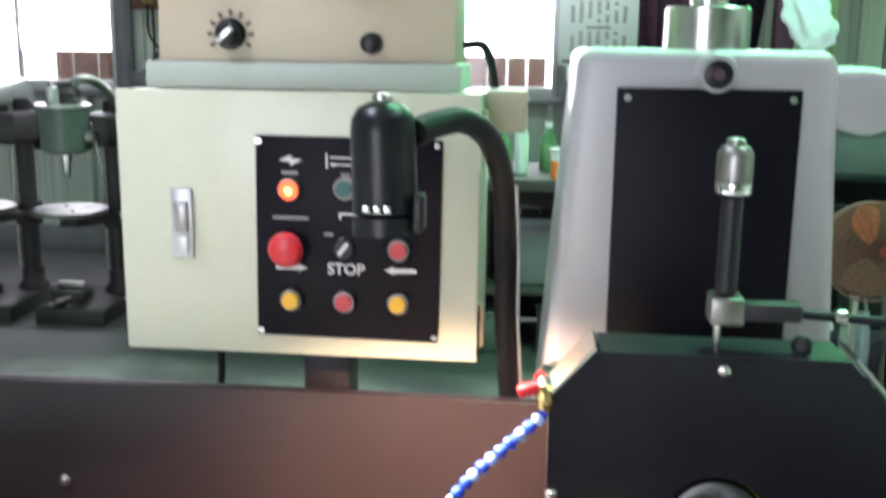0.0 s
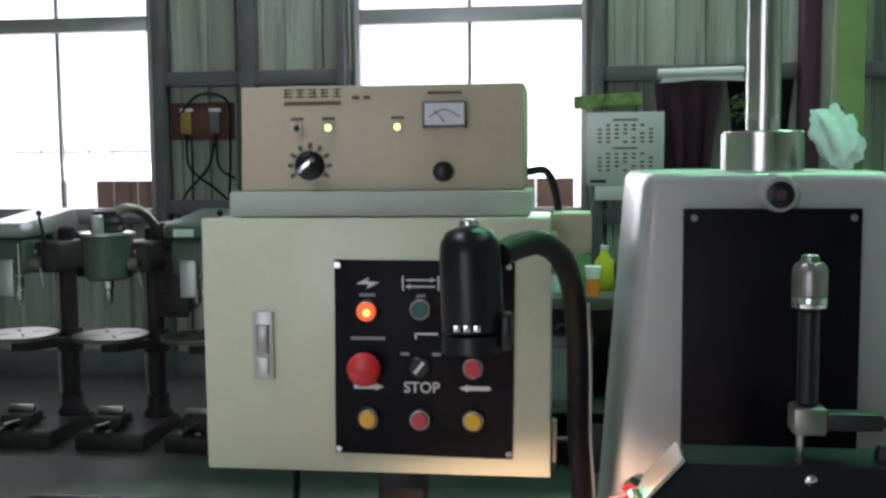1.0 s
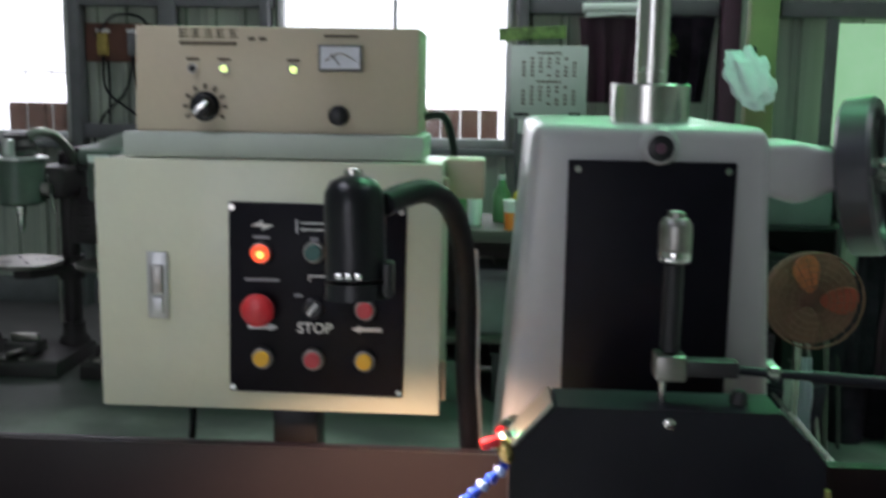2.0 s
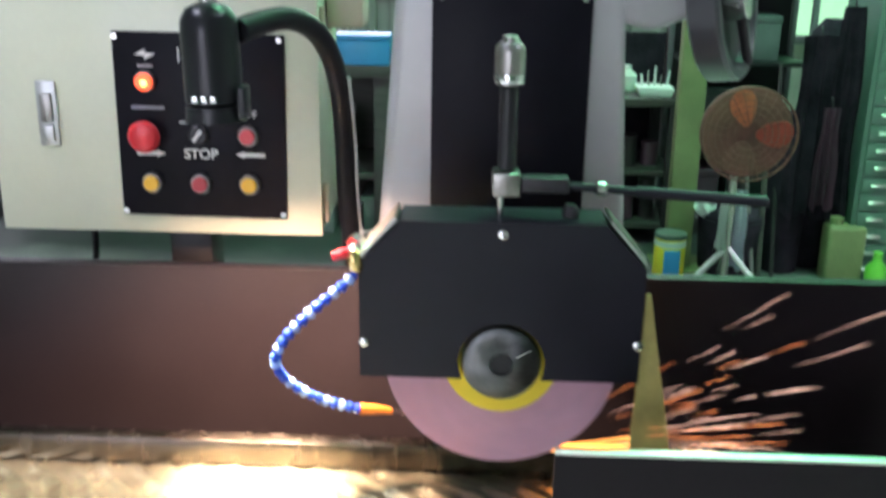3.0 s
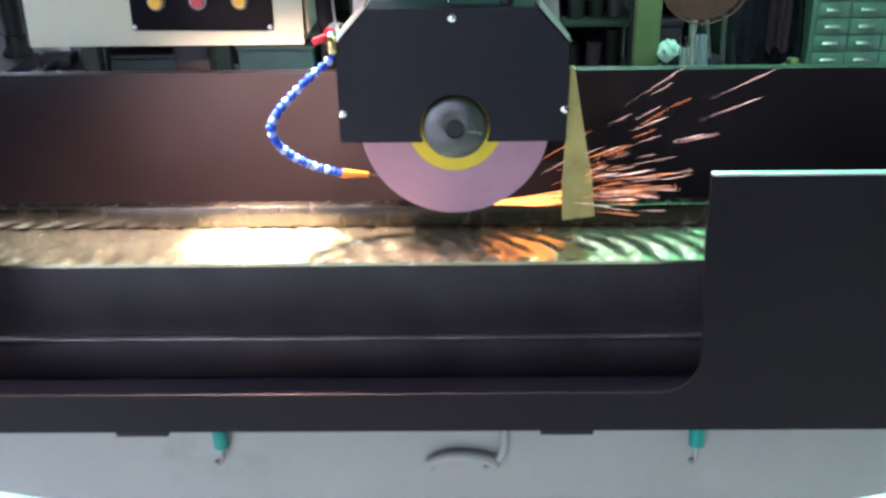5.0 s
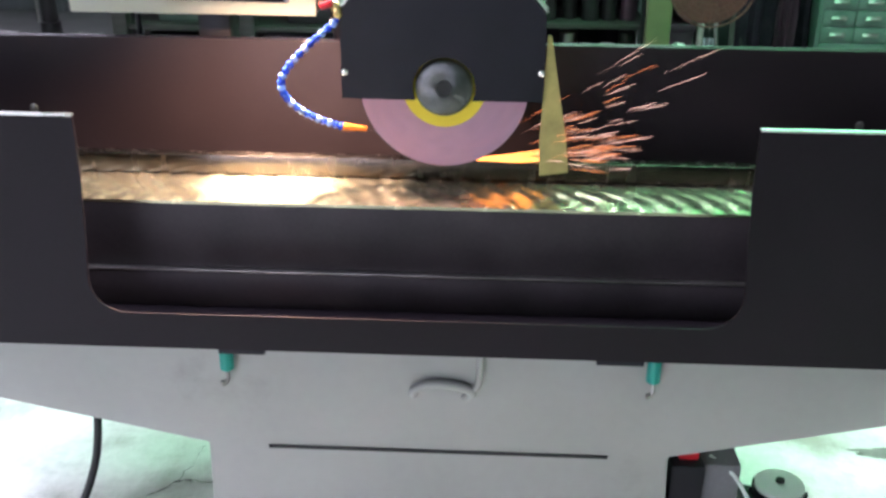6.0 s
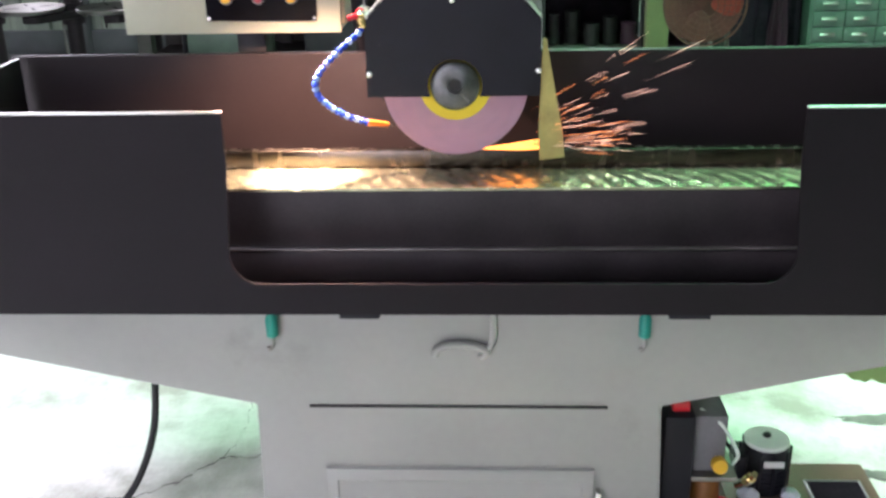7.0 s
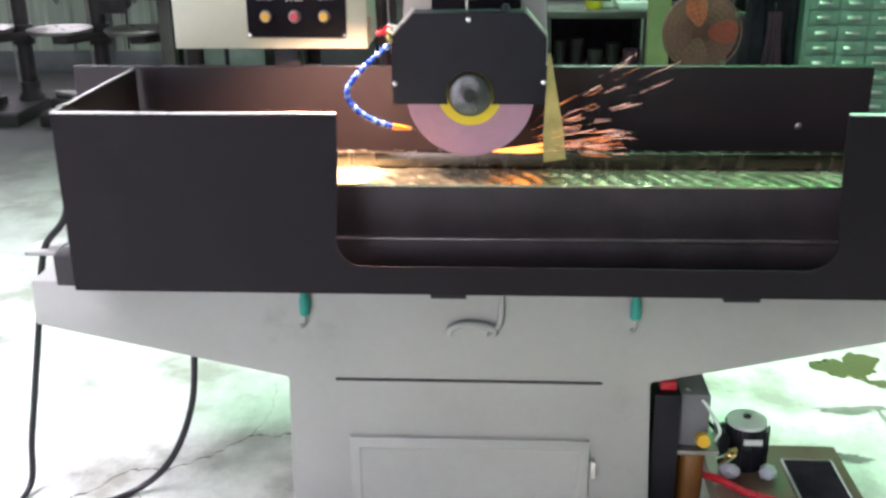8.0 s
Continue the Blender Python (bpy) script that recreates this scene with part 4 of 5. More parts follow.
def work_lamp():
    t = thing("work_lamp", "black gooseneck work lamp hanging before the button panel", "work lamp")
    ax = (-0.04, 0.06, 1)
    part("head", lathe([(0.026, 0.0), (0.0335, 0.004), (0.0335, 0.084), (0.032, 0.099), (0.025, 0.111), (0.011, 0.117)], (-0.3385, 0.060, 1.330), ax, 36), M_rubber, t)
    part("shade_lip", lathe([(0.030, 0.018), (0.0340, 0.018), (0.0352, 0.0), (0.0328, 0.0), (0.030, 0.017)], (-0.3376, 0.0588, 1.3115), ax, 36), M_rubber, t)
    part("top_cap", lathe([(0.0105, 0), (0.0105, 0.005), (0.005, 0.008)], (-0.3432, 0.0672, 1.4470), ax, 20), M_steel, t)
    part("reflector", lathe([(0.023, -0.002), (0.023, 0.0)], (-0.3382, 0.0594, 1.3250), ax, 28), mat("lamp_glow", (1, 0.9, 0.7), 0.4, vary=0, bump=0, emit=(1.0, 0.75, 0.45), strength=12), t, "glowing lamp face")
    neck = [(-0.312, 0.075, 1.414), (-0.294, 0.13, 1.419), (-0.269, 0.19, 1.418), (-0.244, 0.25, 1.391), (-0.229, 0.30, 1.331), (-0.225, 0.33, 1.242), (-0.2244, 0.35, 1.146), (-0.2187, 0.36, 1.058), (-0.211, 0.37, 0.94), (-0.211, 0.372, 0.6405)]
    part("gooseneck", tube(neck, 0.0140, 16, 16, ribs=0.06), M_neck, t)
    part("pale_tube", tube([(x + 0.017, y - 0.004, z) for x, y, z in neck[4:9]], 0.0022, 8, 6), M_alu, t, "thin pale tube along the neck")
    part("switch", box(-0.3065, -0.296, 0.033, 0.060, 1.318, 1.356, 0.003), M_rubber, t)
    for k in range(3):
        part("badge_mark", box(-0.356 + 0.0105 * k, -0.3485 + 0.0105 * k, 0.0238, 0.0252 , 1.3385, 1.3455, 0.0008), M_chrome, t)


def coolant_hose():
    t = thing("coolant_hose", "blue segmented coolant hose with an orange nozzle", "coolant hose")
    pts = [(-0.170, -0.002, 1.150), (-0.176, -0.006, 1.142), (-0.215, -0.02, 1.110), (-0.251, -0.025, 1.072), (-0.262, -0.022, 1.042), (-0.248, -0.012, 1.012), (-0.214, 0.005, 0.983), (-0.172, 0.02, 0.964)]
    path = smooth_path(pts, 14)
    acc, last, k = 0.0, path[0], 0
    for p in path[1:]:
        acc += (p - last).length
        if acc > 0.0098:
            d = (p - last)
            mid = p
            nxt = path[min(path.index(p) + 2, len(path) - 1)]
            ax = (nxt - p) if (nxt - p).length > 1e-5 else d
            ax.normalize()
            part("segment", lathe([(0.0044, -0.0052), (0.0056, -0.0040), (0.0070, 0.0), (0.0070, 0.0014), (0.0050, 0.0030), (0.0044, 0.0042)], mid, ax, 14), M_paleblue if k % 5 in (0, 2) else M_blue, t)
            acc, k = 0.0, k + 1
        last = p
    part("core", tube(pts, 0.0045, 8, 6), M_blue, t)
    part("nozzle", lathe([(0.007, 0), (0.0075, 0.004), (0.005, 0.030), (0.0042, 0.042)], (-0.170, 0.021, 0.963), (0.040, 0.012, -0.007), 16), M_orange, t)
    part("stream", tube([(-0.130, 0.033, 0.956), (-0.10, 0.042, 0.944), (-0.075, 0.05, 0.926), (-0.05, 0.055, 0.905)], 0.0028, 8), M_glass, t, "thin stream of coolant")
    v = thing("coolant_valve", "brass coolant valve with a red lever", "valve")
    part("body", lathe([(0.006, 0), (0.009, 0.004), (0.009, 0.02), (0.006, 0.026)], (-0.168, 0.0, 1.150), (-0.2, 0.1, 1), 14), M_brass, v)
    part("lever", box(-0.013, 0.008, -0.006, 0.006, -0.005, 0.005, 0.002), M_red, v, "red lever", pose(-0.184, 0.0, 1.172, 0, -18, 0))
    part("elbow", tube([(-0.170, 0.002, 1.170), (-0.172, 0.02, 1.178), (-0.168, 0.05, 1.178), (-0.160, 0.08, 1.172)], 0.005, 10), M_dullsteel, v)
    part("union_nut", lathe([(0.010, -0.007), (0.010, 0.007)], (-0.171, 0.02, 1.179), (0.3, 1, 0.2), 6), M_chrome, v)


# ---- things along the back wall ----
def drill_press(x, style, label):
    """Old bench and pillar drills; local x = 0 is the spindle, the pillar stands behind and to the side."""
    t = thing("drill_press", label, "drill press", (x, 4.2, 0), "drill presses by the wall")
    px, py = 0.15, 0.20
    foot = part("base", prism([(-0.24, 0.0), (-0.24, 0.075), (-0.21, 0.09), (0.26, 0.09), (0.30, 0.06), (0.30, 0.0)], "x", -0.14, 0.24, 0.008), M_casting, t)
    for xx in (-0.06, 0.04):
        part("clamp_rail", box(xx - 0.018, xx + 0.018, -0.22, 0.06, 0.0905, 0.104, 0.003), M_dullsteel, foot)
    vise = part("vise", box(-0.09, 0.09, -0.16, -0.02, 0.1045, 0.165, 0.008), M_casting, t, "oily machine vise on the base")
    part("jaw", box(-0.075, 0.075, -0.10, -0.07, 0.1655, 0.205, 0.004), M_dullsteel, vise)
    part("screw_handle", rod((-0.01, -0.26, 0.135), (0.03, -0.1605, 0.135), 0.010, 10), M_dullsteel, vise)
    part("socket", lathe([(0.085, 0), (0.085, 0.02), (0.062, 0.05), (0.060, 0.12)], (px, py, 0.0905), (0, 0, 1), 28), M_casting, t)
    part("column", rod((px, py, 0.205), (px, py, 1.17), 0.048, 24), M_casting, t)
    part("rack_rod", rod((px - 0.058, py - 0.03, 0.21), (px - 0.058, py - 0.03, 0.95), 0.010, 8), M_dullsteel, t)
    tb = part("table", lathe([(0.04, -0.05), (0.15, -0.034), (0.200, -0.022), (0.205, -0.004), (0.200, 0.0), (0.0165, 0.0)], (0, -0.06, 0.60), (0, 0, 1), 48), M_dullsteel, t, "round slotted steel table")
    for a in (35, 125, 215, 305):
        part("slot", box(-0.045, 0.045, -0.007, 0.007, 0.0, 0.0008), M_hole, tb, m=pose(0.105 * math.cos(radians(a)), -0.06 + 0.105 * math.sin(radians(a)), 0.6003, 0, 0, a))
    part("table_arm", prism([(-0.05, -0.09), (0.05, -0.09), (px + 0.075, py - 0.04), (px + 0.07, py + 0.06), (px - 0.07, py + 0.06)], "z", 0.50, 0.549, 0.01), M_casting, t)
    part("arm_clamp", lathe([(0.068, 0), (0.072, 0.01), (0.072, 0.12), (0.068, 0.13)], (px, py, 0.46), (0, 0, 1), 28), M_casting, t)
    part("crank", tube([(px + 0.06, py - 0.03, 0.52), (px + 0.12, py - 0.08, 0.52), (px + 0.15, py - 0.09, 0.575)], 0.009, 8), M_dullsteel, t)
    part("spindle", lathe([(0.006, -0.16), (0.010, -0.15), (0.022, -0.13), (0.022, -0.07), (0.03, -0.06), (0.03, 0.0)], (0, -0.06, 0.91), (0, 0, 1), 20), M_steel, t)
    part("head_bridge", box(0.03, px + 0.08, -0.04, py + 0.07, 0.93, 1.10, 0.025, 3), M_casting, t)
    if style == 0:
        part("head", lathe([(0.10, 0), (0.126, 0.015), (0.130, 0.235), (0.128, 0.24)], (0, -0.05, 0.90), (0, 0, 1), 40), M_greenpaint, t)
        part("flange", lathe([(0.128, 0), (0.146, 0.002), (0.146, 0.014), (0.130, 0.018)], (0, -0.05, 1.1405), (0, 0, 1), 40), M_alu, t, "bright flange on the drum")
        part("pulley", lathe([(0.075, 0), (0.098, 0.008), (0.086, 0.035), (0.092, 0.055), (0.070, 0.085), (0.074, 0.11), (0.035, 0.125)], (0.0, -0.05, 1.159), (0, 0, 1), 32), M_casting, t)
        part("spindle_cap", lathe([(0.03, 0), (0.033, 0.004), (0.033, 0.085), (0.024, 0.095)], (-0.005, -0.155, 1.160), (0, 0, 1), 20), M_alu, t)
        part("belt_arch", tube([(0.05, -0.06, 1.262), (0.10, -0.02, 1.285), (0.155, 0.05, 1.262), (0.19, 0.12, 1.19), (0.205, 0.17, 1.11)], 0.026, 12), M_dullsteel, t)
        part("counter_pulley", lathe([(0.06, 0), (0.105, 0.01), (0.085, 0.04), (0.105, 0.07), (0.07, 0.10), (0.08, 0.13), (0.03, 0.14)], (0.245, 0.24, 1.06), (0, 0, 1), 28), M_casting, t)
        motor = part("motor", lathe([(0.08, -0.13), (0.105, -0.11), (0.105, 0.11), (0.09, 0.13)], (0.255, 0.26, 0.81), (0, 0, 1), 28), M_casting, t)
        for k in range(6):
            part("cooling_rib", lathe([(0.1055, 0), (0.111, 0.002), (0.111, 0.008), (0.1055, 0.010)], (0.255, 0.26, 0.72 + 0.03 * k), (0, 0, 1), 24), M_casting, motor)
        part("motor_plate", box(0.13, 0.36, 0.16, 0.175, 0.66, 0.98, 0.004), M_casting, t)
    else:
        part("head", box(-0.10, 0.09, -0.16, 0.20, 0.93, 1.13, 0.03, 3), M_greenpaint, t)
        cover = part("belt_guard", prism([(-0.22, 1.1355), (-0.24, 1.19), (-0.20, 1.215), (0.34, 1.27), (0.40, 1.24), (0.42, 1.1355)], "x", -0.115, 0.125, 0.018, 3), M_alu if style == 1 else M_greenpaint, t, "long pale sheet belt cover" if style == 1 else "green sheet belt cover")
        if style == 2:
            part("notice", box(-0.05, 0.06, -0.247, -0.243, 1.145, 1.185, 0.001), M_paper, cover, "small white notice")
        part("quill_plate", box(-0.045, 0.045, -0.192, -0.1605, 0.82, 1.02, 0.008), M_alu, t)
        part("motor", lathe([(0.07, -0.13), (0.09, -0.11), (0.09, 0.11), (0.07, 0.13)], (0.17, 0.38, 1.00), (0, 0, 1), 24), M_casting, t)
        part("depth_rod", rod((0.07, -0.17, 0.80), (0.07, -0.17, 1.10), 0.006, 8), M_steel, t)
        part("raising_lever", tube([(0.125, -0.02, 1.03), (0.15, -0.05, 1.12), (0.145, -0.08, 1.245)], 0.008, 8), M_casting, t)
        part("lever_ball", lathe([(0.004, -0.018), (0.015, -0.010), (0.018, 0.0), (0.015, 0.010), (0.004, 0.018)], (0.145, -0.081, 1.262), (0, 0, 1), 16), M_rubber, t)
    part("feed_boss", lathe([(0.035, 0), (0.035, 0.04), (0.026, 0.05)], (0.13 if style == 0 else 0.0905, -0.07, 0.985), (1, 0, 0), 20), M_dullsteel, t)
    for a in (20, 140, 260):
        u = Vector((0.25, math.cos(radians(a)), math.sin(radians(a)))).normalized()
        b = Vector((0.17 if style == 0 else 0.13, -0.07, 0.985))
        part("feed_handle", rod(b, b + u * 0.13, 0.007, 8), M_chrome, t)


def wall_things():
    s = thing("socket_board", "dark red board with plugs on the sheet wall", "socket board")
    yb = WALL_Y - 0.024
    part("board", box(-3.03, -2.56, yb - 0.022, yb, 1.69, 1.95, 0.004), M_brown, s)
    for x, c in ((-2.90, M_plug), (-2.69, M_girt)):
        p = part("plug", box(x - 0.035, x + 0.035, yb - 0.07, yb - 0.0225, 1.73, 1.88, 0.008), c, s)
        part("prong_plate", box(x - 0.045, x + 0.045, yb - 0.05, yb - 0.0225, 1.885, 1.91, 0.003), M_white, p)
    for k, pts in enumerate(([(-2.90, yb - 0.05, 1.73), (-2.88, yb - 0.06, 1.5), (-2.70, yb - 0.06, 1.35), (-2.55, yb - 0.06, 1.22)], [(-2.69, yb - 0.05, 1.73), (-2.74, yb - 0.07, 1.50), (-2.92, yb - 0.06, 1.30), (-3.0, yb - 0.06, 1.05)],
                             [(-2.69, yb - 0.05, 1.73), (-2.66, yb - 0.07, 1.5), (-2.55, yb - 0.07, 1.42)], [(-2.95, yb - 0.05, 1.86), (-2.8, yb - 0.06, 2.0), (-2.6, yb - 0.06, 1.96), (-2.58, yb - 0.06, 1.7), (-2.60, yb - 0.06, 1.2)],
                             [(-2.86, yb - 0.06, 1.70), (-2.86, yb - 0.06, 1.4), (-2.90, yb - 0.06, 0.2)])):
        part("cable", tube(pts, 0.009, 8), M_rubber, s)
    c = thing("wall_calendar", "two-month paper calendar with a green picture", "calendar")
    yc = WALL_Y - 0.172
    part("sheet", box(-0.125, 0.375, yc - 0.006, yc, 1.36, 1.835, 0.001), M_paper, c)
    part("picture", box(-0.11, 0.33, yc - 0.012, yc - 0.0065, 1.845, 1.93, 0.001), M_photo, c, m=pose(0, 0, 0.02, 0, -3, 0))
    part("footer", box(-0.07, 0.375, yc - 0.006, yc, 1.26, 1.355, 0.001), M_paper, c)
    for zz in (1.60, 1.385 + 0.03):
        bar(c, 0.125, zz + 0.185, 0.16, 0.012, M_ink, yc - 0.0062, "month_bar")
        for r in range(5):
            for k in range(7):
                if (r + k) % 6:
                    bar(c, -0.04 + k * 0.055, zz + 0.15 - r * 0.027, 0.026, 0.013, M_ink, yc - 0.0062, "date_bar")
    bar(c, -0.05, 1.385, 0.10, 0.02, M_hole, yc - 0.0062, "advert_bar")
    bar(c, 0.30, 1.385, 0.08, 0.03, M_hole, yc - 0.0062, "advert_bar")
    r = thing("paper_roll", "white paper roll hung before the wall girt", "paper roll")
    part("roll", rod((0.33, WALL_Y - 0.150, 2.075), (0.88, WALL_Y - 0.150, 2.085), 0.036, 20), M_paper, r)
    part("loose_edge", prism([(0.36, 2.05), (0.86, 2.06), (0.88, 2.02), (0.60, 2.035), (0.34, 2.015)], "y", WALL_Y - 0.192, WALL_Y - 0.188), M_paper, r)
    bg = thing("plastic_bag", "pale blue plastic bag hung on the steel post", "bag")
    bm = bmesh.new()
    bmesh.ops.create_icosphere(bm, subdivisions=4, radius=1.0)
    for v in bm.verts:
        n = noise.noise(v.co * 2.0) * 0.42 + abs(noise.noise(v.co * 5)) * 0.22
        v.co *= 1 + n
        v.co = Vector((0.870 + v.co.x * 0.098, 3.352 + v.co.y * 0.035, 1.605 + v.co.z * 0.108 - 0.05 * v.co.x))
    part("film", bm, M_bag, bg)
    part("hook", tube([(0.885, 3.402, 1.735), (0.885, 3.37, 1.73), (0.880, 3.355, 1.68)], 0.006, 8), M_darkiron, bg)
    orn = thing("dried_wreath", "small dried green wreath hung among the cloths", "wreath")
    rnd = random.Random(8)
    bm = bmesh.new()
    for k in range(70):
        a, q = rnd.uniform(0, 6.283), rnd.uniform(0.02, 0.09)
        c0 = Vector((0.853 + q * math.cos(a), WALL_Y - 0.20 + rnd.uniform(-0.02, 0.02), 1.84 + q * math.sin(a)))
        d = Vector((rnd.uniform(-1, 1), rnd.uniform(-0.6, 0.6), rnd.uniform(-1, 1))).normalized() * 0.030
        n = d.orthogonal().normalized() * 0.010
        vs = [bm.verts.new(c0 + v) for v in (-d, n, d, -n)]
        bm.faces.new(vs)
    bmesh.ops.solidify(bm, geom=bm.faces[:], thickness=0.002)
    part("leaves", bm, M_photo, orn)
    part("wire", tube([(0.853 + 0.055 * math.cos(q), WALL_Y - 0.20, 1.84 + 0.055 * math.sin(q)) for q in [0.7 * j for j in range(10)]], 0.004, 6, 4), M_wood, orn)
    for x, z, c2, seed in ((0.52, 1.75, M_purple, 3), (0.98, 1.76, M_darkmatt, 7)):
        ck = thing("hanging_cloth", "dark work cloth hung under the girt", "cloth")
        bm = bmesh.new()
        g = [[bm.verts.new((x + (i / 12 - 0.5) * (0.42 - 0.12 * j / 10), WALL_Y - 0.15 + 0.02 * math.sin(i * 1.7 + seed) * (0.4 + j / 10), z + 0.27 - 0.055 * j)) for i in range(13)] for j in range(11)]
        for a, b in zip(g, g[1:]):
            for i in range(12):
                bm.faces.new((a[i], a[i + 1], b[i + 1], b[i]))
        bmesh.ops.solidify(bm, geom=bm.faces[:], thickness=0.006)
        part("cloth", bm, c2, ck)


def bottle(x, y, z, r, h, material, name, label, cap=None):
    t = thing(name, label, name.replace("_", " "), (x, y, z))
    part("body", lathe([(r * 0.9, 0), (r, h * 0.04), (r, h * 0.62), (r * 0.45, h * 0.8), (r * 0.4, h * 0.9)], (0, 0, 0), (0, 0, 1), 20), material, t)
    part("cap", lathe([(r * 0.44, 0), (r * 0.44, h * 0.1)], (0, 0, h * 0.902), (0, 0, 1), 16), cap or M_white, t)


def benches():
    b = thing("workbench", "grimy dark workbench with an open shelf", "workbench")
    part("top", box(-2.0, 0.28, 3.75, 4.45, 0.815, 0.872, 0.006), M_wood, b)
    for x in (-1.92, -1.22, -0.5, 0.22):
        for y in (3.82, 4.38):
            part("leg", box(x - 0.04, x + 0.04, y - 0.04, y + 0.04, 0, 0.8145, 0.004), M_wood, b)
    part("shelf", box(-1.96, 0.26, 3.80, 4.42, 0.30, 0.33, 0.004), M_wood, b)
    part("back_board", box(-2.0, 0.28, 4.40, 4.425, 0.02, 0.80, 0.003), M_wood, b)
    lo = thing("workbench", "low dark steel workbench with two shelves beside the post", "workbench")
    part("top", box(0.30, 0.955, 3.72, 4.30, 0.705, 0.745, 0.005), M_wood, lo)
    for z in (0.09, 0.36):
        part("shelf", box(0.33, 0.93, 3.75, 4.28, z, z + 0.025, 0.003), M_wood, lo)
    for x in (0.335, 0.92):
        for y in (3.75, 4.26):
            part("leg", box(x - 0.025, x + 0.025, y - 0.025, y + 0.025, 0, 0.7045, 0.003), M_casting, lo)
    part("back_board", box(0.30, 0.955, 4.305, 4.33, 0.02, 1.0, 0.003), M_darkmatt, lo)
    rnd = random.Random(21)
    for z, n in ((0.1155, 5), (0.3855, 5)):
        for k in range(n):
            h, w = rnd.uniform(0.09, 0.20), rnd.uniform(0.07, 0.11)
            tin = thing("parts_tin", "small grimy parts tin on the bench shelf", "tin", (0.42 + 0.105 * k, 3.86 + rnd.uniform(0, 0.08), z))
            mt = (M_casting, M_purple, M_girt, M_casting, M_dullsteel)[rnd.randrange(5)]
            part("body", lathe([(w * 0.42, 0), (w * 0.44, 0.004), (w * 0.44, h)], (0, 0, 0), (0, 0, 1), 18), mt, tin)
            part("lid", lathe([(w * 0.46, 0), (w * 0.46, 0.012), (w * 0.40, 0.015)], (0, 0, h + 0.0004), (0, 0, 1), 18), mt, tin)
    bk = thing("wire_basket", "white basket of small parts on the low workbench", "basket", (0.83, 3.84, 0.7455))
    part("tray", prism([(-0.075, 0.0), (-0.09, 0.045), (0.09, 0.045), (0.075, 0.0)], "y", -0.07, 0.07, 0.006), M_paper, bk)
    for k in range(5):
        part("tool", rod((-0.06 + 0.03 * k, 0.0, 0.0455), (-0.065 + 0.034 * k, 0.01, 0.10 + 0.02 * (k % 3)), 0.006, 8), M_chrome if k % 2 else M_paper, bk)
    for x, w, h, mt, nm, lb in ((-1.55, 0.38, 0.25, M_greenpaint, "tool_box", "green steel tool box on the shelf"), (-0.85, 0.34, 0.28, M_darkiron, "tool_box", "dark steel tool box on the shelf"), (-0.25, 0.26, 0.33, M_girt, "tool_box", "dull grey box on the bench shelf"), (0.10, 0.26, 0.22, M_darkiron, "tool_box", "dark steel tool box on the shelf")):
        tb = thing(nm, lb, "tool box", (x, 4.05, 0.33))
        part("body", box(-w / 2, w / 2, -0.15, 0.15, 0.0005, h - 0.05, 0.008), mt, tb)
        part("lid", box(-w / 2 - 0.005, w / 2 + 0.005, -0.155, 0.155, h - 0.0495, h, 0.008), mt, tb)
        part("handle", tube([(-0.05, 0, h), (-0.04, 0, h + 0.03), (0.04, 0, h + 0.03), (0.05, 0, h)], 0.006, 8), M_dullsteel, tb)
    for x, y, r, h, mt, nm, lb in ((-0.30, 3.95, 0.035, 0.30, M_paper, "bottle", "pale bottle on the workbench"), (-0.17, 4.1, 0.045, 0.24, M_bottle, "bottle", "green bottle on the workbench"), (-0.06, 4.1, 0.05, 0.22, M_yellow, "bottle", "yellow bottle on the workbench"),
                                   (0.02, 3.95, 0.04, 0.26, M_glass, "bottle", "clear bottle on the workbench"), (-0.40, 4.15, 0.05, 0.2, M_bottle, "bottle", "green bottle on the workbench"), (0.61, 3.85, 0.048, 0.18, M_yellow, "jar", "yellow jar on the low workbench"), (0.71, 3.95, 0.05, 0.13, M_paper, "jar", "white jar on the low workbench")):
        bottle(x, y, 0.7455 if nm == "jar" else 0.8725, r, h, mt, nm, lb)
    cup = thing("paper_cup", "white paper cup with an orange band", "cup", (-0.123, 3.82, 0.8725))
    part("wall", lathe([(0.030, 0.0), (0.034, 0.085)], (0, 0, 0), (0, 0, 1), 24), M_orange, cup)
    part("rim", lathe([(0.0345, 0.0), (0.040, 0.055), (0.041, 0.058)], (0, 0, 0.0855), (0, 0, 1), 24), M_white, cup)
    bt = thing("blue_tin", "blue tin box on the workbench", "tin", (-0.56, 3.84, 0.8725))
    part("body", box(-0.16, 0.10, -0.08, 0.08, 0, 0.12, 0.006), M_bluebox, bt)
    part("lid", box(-0.165, 0.105, -0.085, 0.085, 0.1205, 0.145, 0.006), M_bluebox, bt)
    for x, w, h, mt in ((-1.6, 0.5, 0.2, M_darkiron), (-0.95, 0.4, 0.24, M_girt), (-0.45, 0.3, 0.18, M_greenpaint), (-0.02, 0.36, 0.23, M_darkiron)):
        cr = thing("parts_crate", "dark steel parts crate on the floor under the bench", "crate", (x, 3.98, 0))
        part("shell", box(-w / 2, w / 2, -0.16, 0.16, 0, h, 0.01), mt, cr)
        part("rim", box(-w / 2 - 0.008, w / 2 + 0.008, -0.168, 0.168, h + 0.0005, h + 0.02, 0.004), mt, cr)
    # dark backing added for the unclear dark gap behind the fan, shaped as a rack
    rk = thing("dark_backing_rack", "dark rack with shelves added as backing behind the fan", "rack")
    part("back_sheet", box(0.99, 1.58, 4.28, 4.29, 0.05, 1.28), M_darkiron, rk)
